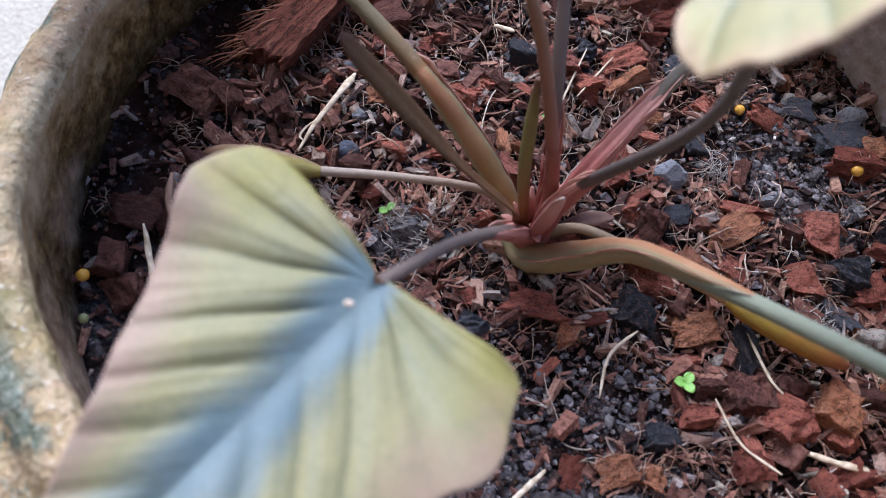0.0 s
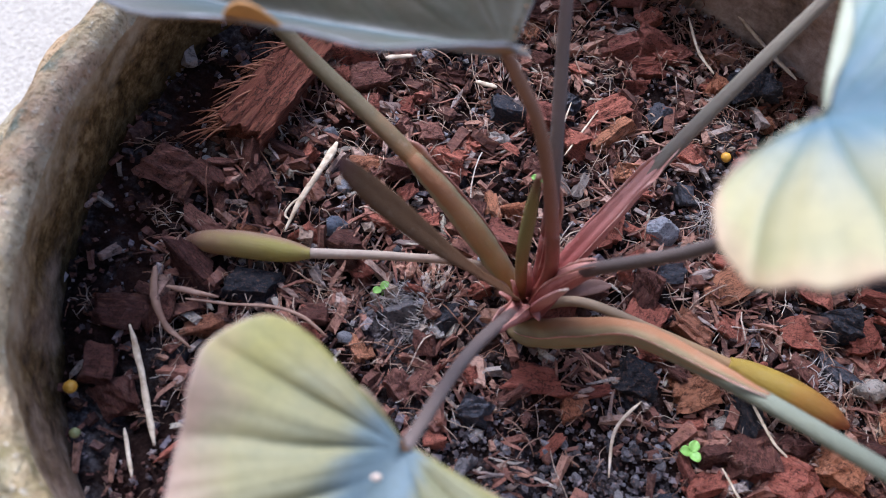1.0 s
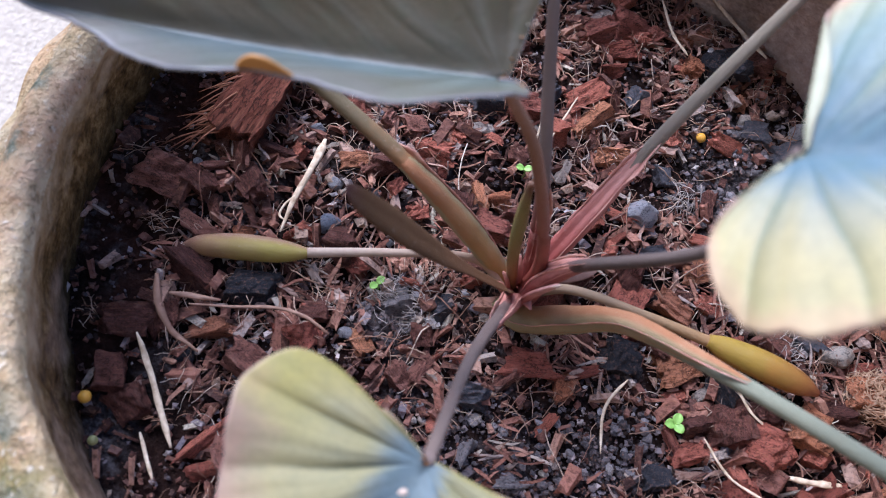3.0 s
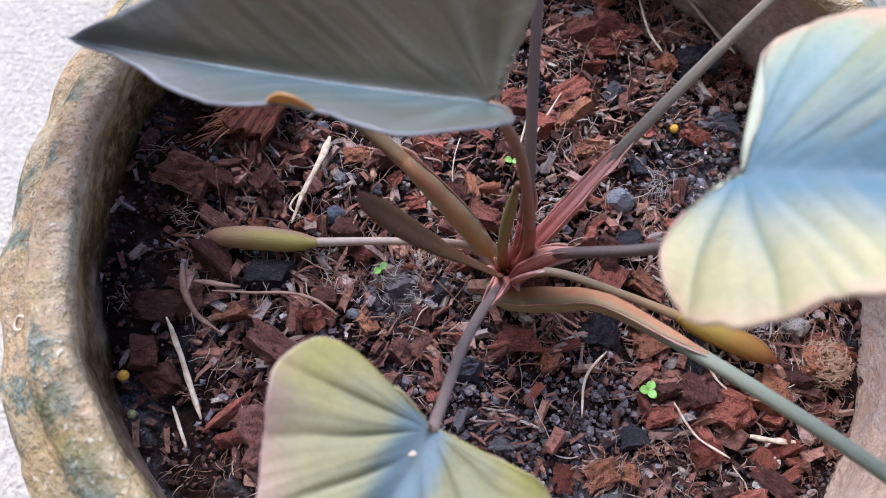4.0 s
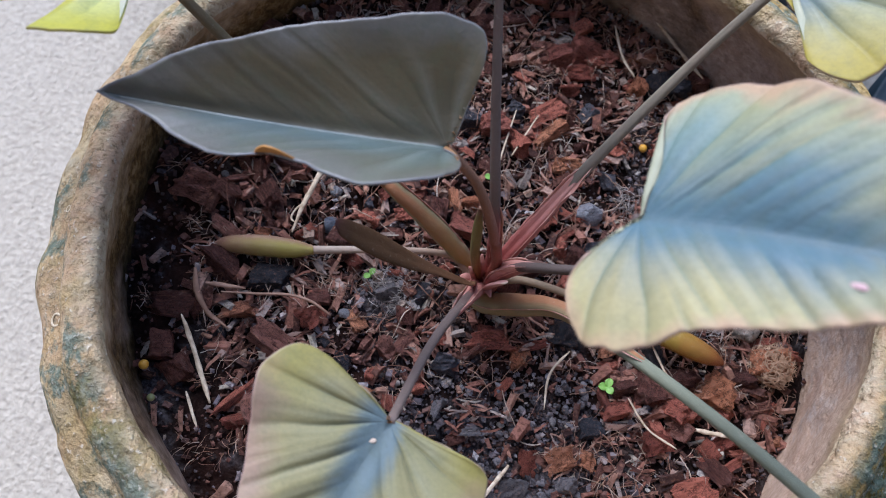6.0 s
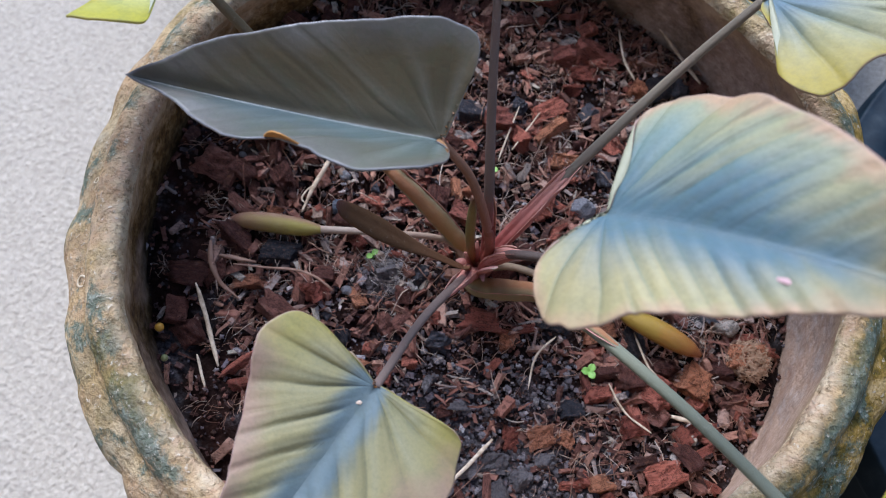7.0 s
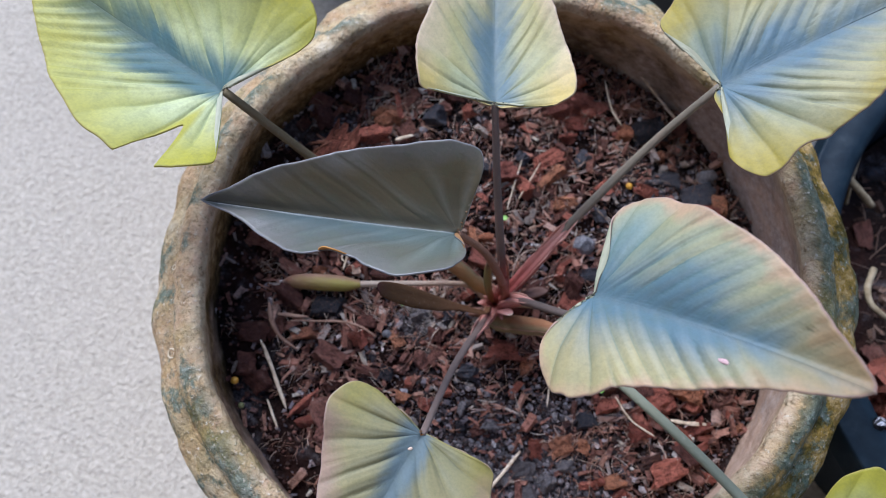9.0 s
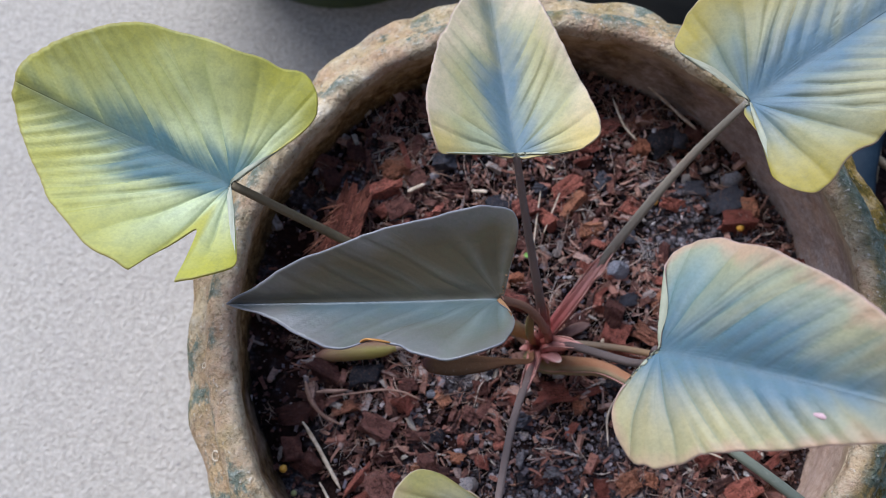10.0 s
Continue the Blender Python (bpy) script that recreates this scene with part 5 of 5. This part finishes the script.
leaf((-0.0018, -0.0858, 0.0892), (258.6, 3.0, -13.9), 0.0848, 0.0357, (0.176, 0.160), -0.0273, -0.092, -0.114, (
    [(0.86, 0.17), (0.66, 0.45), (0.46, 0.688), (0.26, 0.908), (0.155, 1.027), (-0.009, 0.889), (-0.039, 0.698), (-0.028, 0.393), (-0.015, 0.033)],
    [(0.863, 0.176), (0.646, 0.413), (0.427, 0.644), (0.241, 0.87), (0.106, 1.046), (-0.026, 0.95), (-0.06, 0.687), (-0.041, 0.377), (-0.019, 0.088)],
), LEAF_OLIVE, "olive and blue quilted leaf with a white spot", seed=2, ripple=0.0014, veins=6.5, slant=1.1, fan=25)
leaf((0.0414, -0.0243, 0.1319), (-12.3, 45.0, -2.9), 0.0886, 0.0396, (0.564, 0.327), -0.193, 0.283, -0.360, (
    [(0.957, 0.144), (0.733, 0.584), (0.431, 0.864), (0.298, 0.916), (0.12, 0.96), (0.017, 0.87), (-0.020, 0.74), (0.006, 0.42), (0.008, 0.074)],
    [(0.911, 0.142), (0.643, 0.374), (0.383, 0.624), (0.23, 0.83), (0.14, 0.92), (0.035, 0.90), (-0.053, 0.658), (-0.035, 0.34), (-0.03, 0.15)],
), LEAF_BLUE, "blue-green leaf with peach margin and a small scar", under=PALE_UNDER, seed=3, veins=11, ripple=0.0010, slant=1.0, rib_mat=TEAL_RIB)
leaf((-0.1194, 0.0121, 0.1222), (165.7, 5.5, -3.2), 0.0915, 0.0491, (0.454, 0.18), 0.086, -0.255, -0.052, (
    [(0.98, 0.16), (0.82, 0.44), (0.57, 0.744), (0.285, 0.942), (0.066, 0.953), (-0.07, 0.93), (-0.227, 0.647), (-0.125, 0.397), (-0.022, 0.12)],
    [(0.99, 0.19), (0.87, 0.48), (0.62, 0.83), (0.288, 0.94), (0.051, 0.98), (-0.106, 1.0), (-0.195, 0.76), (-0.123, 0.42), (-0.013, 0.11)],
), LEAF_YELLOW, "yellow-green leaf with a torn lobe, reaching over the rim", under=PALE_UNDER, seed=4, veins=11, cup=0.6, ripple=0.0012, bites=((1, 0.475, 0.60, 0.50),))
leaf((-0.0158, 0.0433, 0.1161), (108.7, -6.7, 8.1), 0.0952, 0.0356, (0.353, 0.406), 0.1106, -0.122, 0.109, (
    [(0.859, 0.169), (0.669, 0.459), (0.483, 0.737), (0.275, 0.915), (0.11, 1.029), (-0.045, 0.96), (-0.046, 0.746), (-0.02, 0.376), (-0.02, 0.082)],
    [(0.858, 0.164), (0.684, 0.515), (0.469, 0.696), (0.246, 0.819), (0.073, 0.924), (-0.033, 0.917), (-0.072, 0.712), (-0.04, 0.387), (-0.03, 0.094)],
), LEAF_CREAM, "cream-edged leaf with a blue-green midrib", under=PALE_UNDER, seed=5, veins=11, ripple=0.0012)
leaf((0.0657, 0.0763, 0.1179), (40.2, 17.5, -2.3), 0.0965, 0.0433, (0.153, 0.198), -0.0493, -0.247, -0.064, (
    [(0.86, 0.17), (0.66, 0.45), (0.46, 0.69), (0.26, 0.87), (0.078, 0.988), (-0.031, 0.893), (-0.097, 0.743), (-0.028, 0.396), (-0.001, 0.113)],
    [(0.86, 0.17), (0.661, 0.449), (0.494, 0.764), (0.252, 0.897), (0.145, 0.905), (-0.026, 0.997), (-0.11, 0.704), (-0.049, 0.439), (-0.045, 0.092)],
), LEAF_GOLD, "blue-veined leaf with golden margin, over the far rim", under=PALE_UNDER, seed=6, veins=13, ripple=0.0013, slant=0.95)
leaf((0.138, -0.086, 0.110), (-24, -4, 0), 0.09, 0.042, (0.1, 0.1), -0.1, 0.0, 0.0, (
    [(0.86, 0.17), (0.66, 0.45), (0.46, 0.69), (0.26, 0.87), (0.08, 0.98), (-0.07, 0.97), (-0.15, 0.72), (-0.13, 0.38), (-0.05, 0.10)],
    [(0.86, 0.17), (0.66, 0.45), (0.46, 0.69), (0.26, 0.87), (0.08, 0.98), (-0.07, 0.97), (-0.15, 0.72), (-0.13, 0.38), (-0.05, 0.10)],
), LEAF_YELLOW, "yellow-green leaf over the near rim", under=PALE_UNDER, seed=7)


def stalk(name, pts, radii, mat, label="", **kw):
    return tube(name, pts, radii, mat, plant, label, **kw)


# petioles, from the crown to each blade
stalk("petiole", [(0.005, -0.006, CZ), (0.0074, -0.0076, 0.0329), (-0.0018, -0.0078, 0.0819), (-0.0125, -0.0119, 0.1115)], [0.0026, 0.0021, 0.0017, 0.0014], RED_STALK, groove=0.2)
stalk("petiole", [(0.0032, -0.0094, CZ + 0.002), (0.0019, -0.0215, 0.0202), (-0.0018, -0.0521, 0.0545), (-0.0018, -0.0858, 0.0884)], [0.0028, 0.0021, 0.0016, 0.0014], MAUVE_STALK, groove=0.2)
stalk("petiole", [(0.0051, -0.0087, CZ), (0.0145, -0.0105, 0.0345), (0.0408, -0.0232, 0.0918), (0.0414, -0.0243, 0.1310)], [0.0027, 0.0020, 0.0016, 0.0014], DARK_STALK, groove=0.2)
stalk("petiole", [(-0.0007, -0.0033, CZ), (-0.0353, -0.0001, 0.0434), (-0.0845, 0.0105, 0.0730), (-0.1194, 0.0121, 0.1214)], [0.0030, 0.0027, 0.0021, 0.0017], GREY_STALK, groove=0.2)
stalk("petiole", [(0.0060, -0.0032, CZ), (0.0023, 0.0017, 0.0455), (-0.0072, 0.0222, 0.0837), (-0.0158, 0.0433, 0.1153)], [0.0026, 0.0021, 0.0017, 0.0014], MAUVE_STALK, groove=0.2)
stalk("petiole", [(0.0045, -0.0044, CZ), (0.0285, 0.0326, 0.0473), (0.0496, 0.0618, 0.0841), (0.0657, 0.0763, 0.1171)], [0.0029, 0.0022, 0.0018, 0.0015], PINK_STALK, groove=0.25)
stalk("petiole", [(0.0066, -0.0155, CZ + 0.003), (0.0364, -0.0182, 0.0275), (0.0870, -0.0480, 0.0685), (0.1380, -0.0860, 0.1094)], [0.0028, 0.0026, 0.0021, 0.0019], GREEN_STALK, groove=0.15)
# sheaths that wrap their feet, open along the top and ending in a thin tongue
SHEATHS = []


def sheath(pts, radii, mat, label, high):
    SHEATHS.append((pts, radii, high))
    stalk("sheath", pts, radii, mat, label, groove=0.5 if mat is RED_SHEATH else 0.12, wobble=0.10, slant=0.6, n=60, segs=22)


sheath([(-0.0005, -0.0035, CZ), (-0.017, -0.0015, 0.022), (-0.0353, -0.0001, 0.0436), (-0.0440, 0.0018, 0.0490)], [0.0036, 0.004, 0.0031, 0.0025], AMBER_SHEATH, "amber-brown leaf sheath", 0.0018)
sheath([(-0.0015, -0.0122, 0.0015), (0.0040, -0.0150, -0.0010), (0.0110, -0.0160, 0.0025), (0.0210, -0.0160, 0.0120), (0.0364, -0.0180, 0.0289), (0.0560, -0.0284, 0.0455), (0.0660, -0.0338, 0.0533)], [0.0028, 0.0042, 0.0046, 0.0046, 0.0036, 0.0024, 0.001], AMBER_SHEATH, "thick amber leaf sheath", 0.0022)
sheath([(0.0045, -0.0044, CZ), (0.014, 0.0095, 0.0200), (0.0225, 0.0233, 0.0365), (0.0295, 0.0342, 0.0490)], [0.0032, 0.0036, 0.0029, 0.0019], RED_SHEATH, "pinkish red leaf sheath", 0.0022)
sheath([(0.0051, -0.0087, CZ), (0.0090, -0.0087, 0.018), (0.0148, -0.0104, 0.0352), (0.0213, -0.0128, 0.0490)], [0.0042, 0.004, 0.0031, 0.0019], RED_SHEATH, "red leaf sheath", 0.0016)
sheath([(0.0060, -0.0032, CZ), (0.0050, -0.0015, 0.020), (0.0033, 0.0008, 0.040), (0.0015, 0.0035, 0.052)], [0.0032, 0.0029, 0.0024, 0.002], RED_SHEATH, "dark red leaf sheath", 0.0013)
sheath([(0.0032, -0.0094, CZ + 0.002), (0.0026, -0.0145, 0.010), (0.0018, -0.0230, 0.0215), (0.0002, -0.0350, 0.0365)], [0.0040, 0.0038, 0.0029, 0.0019], RED_SHEATH, "dark red leaf sheath", 0.0014)
# bracts at the crown: a pink one curling upright, a dry brown one, and small red tips
stalk("bract", [(0.0050, -0.0100, CZ), (0.0085, -0.0130, 0.0160), (0.0125, -0.0180, 0.0360), (0.0140, -0.0200, 0.0425)], [0.0030, 0.0035, 0.0023, 0.0009], PINK_BRACT, "upright pink bract with a pale curled tip", flat=0.4, groove=0.5, n=30, segs=18)
stalk("bract", [(0.0080, -0.0050, CZ), (0.0160, 0.0005, 0.0050), (0.0225, 0.0045, 0.0068), (0.0266, 0.0069, 0.0062)], [0.0016, 0.0026, 0.0024, 0.0004], DRY_BRACT, "dry brown papery bract", flat=0.35, groove=0.6, n=30, segs=18, wobble=0.2)
for x, y, z in ((-0.0026, -0.0092, 0.0162), (-0.0050, -0.0125, 0.0120), (0.0095, -0.0170, 0.0130), (0.0010, -0.0035, 0.0200)):
    stalk("bract", [(0.002, -0.009, CZ), (x * 0.6 + 0.001, (y - 0.009) / 2, z * 0.7), (x, y, z)], [0.0024, 0.0020, 0.0004], RED_SHEATH, flat=0.4, n=16)
# closed flower spathes
stalk("peduncle", [(0.000, -0.009, CZ + 0.004), (-0.013, -0.005, 0.010), (-0.039, -0.0135, 0.0125), (-0.066, -0.0225, 0.0105)], [0.0016, 0.0014, 0.0014, 0.0017], PALE_STALK, "pale flower stalk")
stalk("spathe", [(-0.065, -0.0223, 0.0105), (-0.073, -0.0248, 0.0110), (-0.086, -0.0285, 0.0120), (-0.098, -0.0320, 0.0115), (-0.1045, -0.0338, 0.0100)], [0.0017, 0.0038, 0.0044, 0.0034, 0.0009], SPATHE, "closed olive-green flower spathe lying on the mix", segs=20)
stalk("peduncle", [(0.006, -0.008, CZ + 0.005), (0.020, -0.005, 0.011), (0.045, -0.002, 0.004), (0.070, -0.002, 0.000)], [0.0018, 0.0016, 0.0016, 0.0020], TAN_STALK)
stalk("spathe", [(0.068, -0.002, 0.001), (0.075, -0.0025, 0.0), (0.088, -0.0035, -0.001), (0.100, -0.0045, -0.003), (0.1075, -0.005, -0.005)], [0.0022, 0.0042, 0.0050, 0.0040, 0.0012], SPATHE_AMBER, "closed amber flower spathe", segs=20)
stalk("spathe", [(-0.0007, -0.0085, CZ + 0.004), (0.0010, -0.0193, 0.0272), (-0.0095, -0.0240, 0.0420), (-0.0185, -0.0290, 0.0580), (-0.0285, -0.0338, 0.0760), (-0.0362, -0.0374, 0.0900), (-0.0378, -0.0383, 0.0930)], [0.0018, 0.0013, 0.0017, 0.0036, 0.0047, 0.0033, 0.0006], SPATHE_DARK, "dark brown flower spathe, flat and folded", segs=20, flat=0.26, groove=0.5)
stalk("spathe", [(0.0019, -0.0073, CZ), (-0.0010, -0.0077, 0.028), (-0.0016, -0.0068, 0.050), (-0.0016, -0.0063, 0.0676)], [0.0017, 0.0019, 0.0019, 0.0008], SPATHE_SLIM, "slim green flower spathe")


def sheath_edge(points, radii, side, lo, hi, high, seed, mat=None):
    """The thin torn margin of a sheath: a ribbon standing along one side of its open groove, widest near its end."""
    n = 44
    rows = spline([(*p, r) for p, r in zip(points, radii)], n)
    c, r = rows[:, :3], rows[:, 3]
    tan = np.gradient(c, axis=0)
    tan /= np.linalg.norm(tan, axis=1)[:, None]
    vs, keep = [], [i for i in range(n) if lo <= i / (n - 1) <= hi]
    for k, i in enumerate(keep):
        u = k / (len(keep) - 1)
        across = np.cross(tan[i], np.array([0, 0, 1.0]))
        across /= np.linalg.norm(across)
        up = np.cross(across, tan[i])
        a = radians(90 - 52 * side)
        foot = c[i] + (across * math.cos(a) + up * math.sin(a)) * r[i] * 0.97
        h = high * (0.35 + 0.65 * u) * min(1.0, 6 * u, 5 * (1 - u) + 0.05) * (1 + 0.5 * noise.noise(Vector((u * 9, seed, 0))))
        lean = up * 0.75 + across * side * (0.15 + 0.75 * u * u + 0.35 * noise.noise(Vector((u * 6, seed, 4))))
        lip = foot + lean * h
        th = across * 0.00016 + up * 0.00006
        vs += [foot + th, lip + th * 0.5, lip - th * 0.5, foot - th]
    fs = [(4 * k + j, 4 * k + (j + 1) % 4, 4 * k + 4 + (j + 1) % 4, 4 * k + 4 + j) for k in range(len(keep) - 1) for j in range(4)]
    fs += [(3, 2, 1, 0), tuple(4 * (len(keep) - 1) + j for j in range(4))]
    return mesh_object("sheath_edge", vs, fs, mat or MEMBRANE, plant, "pale pink torn edge of a leaf sheath")


for k, (pts, rad, high) in enumerate(SHEATHS):
    for side in (1, -1) if k > 1 else (1,):
        sheath_edge(pts, rad, side, 0.12 if side > 0 else 0.3, 1.0 if side > 0 else 0.93, high if side > 0 else high * 0.7, 3 * k + side)
stalk("spathe_tip", [(-0.1042, -0.0337, 0.0101), (-0.1062, -0.0343, 0.0096)], [0.0010, 0.0004], SPOT_WHITE, "white tip of the spathe", n=6)


def scar(at, size, tilt, mat, label):
    bm = bmesh.new()
    bmesh.ops.create_icosphere(bm, subdivisions=2, radius=1.0)
    for v in bm.verts:
        v.co *= 1 + 0.25 * noise.noise(v.co * 2)
    ob = part("scar", bm, mat, plant, label)
    ob.matrix_basis = pose(*at, *tilt) @ Matrix.Diagonal((*size, 1))
    return ob


scar((-0.0043, -0.0921, 0.0892), (0.0011, 0.0007, 0.0003), (0, 15, 20), SPOT_CREAM, "small white scar")
scar((0.0804, -0.0412, 0.1653), (0.0021, 0.0008, 0.0004), (0, -28, -10), SPOT_PINK, "small pink scar")


# ---- neighbours ----
def neighbour_pot(name, x, y, base, top, r0, r1, mat, label, wall=0.010):
    root = tagged(new(name), label, "pot")
    root.location = (x, y, 0)
    lathe("shell", spline([(0.02, base), (r0 - 0.004, base), (r0, base + 0.004), (r0 + (r1 - r0) * 0.9, top - 0.026)], 20), mat, root, segs=120)
    lathe("rim", spline([(r1 - 0.006, top - 0.028), (r1 + 0.002, top - 0.024), (r1 + 0.002, top - 0.003), (r1 - 0.002, top), (r1 - wall, top - 0.001), (r1 - wall - 0.003, top - 0.03)], 26), mat, root, segs=120)
    lathe("inner_wall", spline([(r1 - wall - 0.003, top - 0.03), (r1 - wall - 0.008, top - 0.09)], 6), mat, root, segs=120)
    return root


NEXT = (0.328, 0.106)
neighbour_pot("plastic_pot", *NEXT, GROUND_Z, -0.010, 0.152, 0.183, NAVY, "dark blue-black plastic pot beside the clay pot", 0.0185)
neighbour_pot("glazed_pot", -0.225, 0.40, GROUND_Z, 0.05, 0.122, 0.17, GREEN_GLAZE, "dark green glazed pot behind the clay pot")
neighbour_pot("grey_pot", 0.056, 0.365, GROUND_Z, -0.02, 0.085, 0.115, GREY_POT, "dark grey plastic pot behind the clay pot")


NEXT_SOIL = -0.082


def next_soil(x, y):
    v = Vector((x, y, 0.7))
    return NEXT_SOIL + 0.006 * noise.noise(v * 30) + 0.003 * noise.noise(v * 110)


rings, spokes = 40, 120
verts = [(*NEXT, NEXT_SOIL)]
for i in range(1, rings + 1):
    for j in range(spokes):
        a, r = 2 * math.pi * j / spokes, 0.156 * i / rings
        x, y = NEXT[0] + r * math.cos(a), NEXT[1] + r * math.sin(a)
        verts.append((x, y, next_soil(x, y)))
faces = [(0, 1 + j, 1 + (j + 1) % spokes) for j in range(spokes)]
for i in range(rings - 1):
    o = 1 + i * spokes
    faces += [(o + j, o + spokes + j, o + spokes + (j + 1) % spokes, o + (j + 1) % spokes) for j in range(spokes)]
mix2 = mesh_object("potting_mix", verts, faces, SOIL)
tagged(mix2, "dark potting mix with bark in the plastic pot", "potting soil", kind="stuff")
# large husk chips on the near side, dark fine stuff on the far side
for _ in range(46):
    a, r = rng.uniform(1.6, 4.9), rng.uniform(0.07, 0.152)
    x, y = NEXT[0] + r * math.cos(a), NEXT[1] + r * math.sin(a)
    near = y < 0.05
    s = rng.uniform(16, 34) if near else rng.uniform(6, 14)
    lay(rng.choice(("red", "orange", "dark", "red")) if near else rng.choice(("dark", "coal", "dark")), x, y, s, s * rng.uniform(0.4, 0.8), rng.uniform(0, 180), mix2, next_soil, 0.6 if near else 0.3)
joined("bark_crumbs", chunk(42, cuts=0), scatter(900, 0.002, 0.007, 0.150, (0.25, 0.9), next_soil, NEXT), FIBRE_DARK, mix2, "loose bark crumbs")
strands("coir_fibres", 260, 0.01, 0.04, 0.0003, 0.152, FIBRE_DARK, mix2, "brown coir fibres", next_soil, NEXT, 12)
for pts, r in (([(0.2010, 0.0947, -0.050), (0.1967, 0.0779, -0.042), (0.2015, 0.0679, -0.040), (0.2171, 0.0664, -0.046), (0.2324, 0.0802, -0.055)], 0.0021),
               ([(0.1692, 0.1418, -0.034), (0.1702, 0.1328, -0.026), (0.1889, 0.1274, -0.038)], 0.0027),
               ([(0.1730, 0.1282, -0.045), (0.1686, 0.1320, -0.026), (0.1704, 0.1594, -0.018), (0.1803, 0.1875, -0.030)], 0.0014),
               ([(0.1770, 0.1276, -0.045), (0.1723, 0.1441, -0.028), (0.1744, 0.1720, -0.022)], 0.0011)):
    tagged(tube("dry_root", pts, np.linspace(r, r * 0.7, len(pts)), ROOT, segs=8, n=26, wobble=0.25), "pale dry aerial root curling over dark mix", "root", "dry roots")
bm = bmesh.new()
bmesh.ops.create_icosphere(bm, subdivisions=3, radius=0.0032)
for v in bm.verts:
    v.co *= 1 + 0.25 * noise.noise(v.co * 420)
blob = part("grit_lump", bm, STONE, None)
blob.location = (0.2009, -0.0019, -0.0085)
tagged(blob, "small grey lump of dried grit on the plastic rim", "lump")
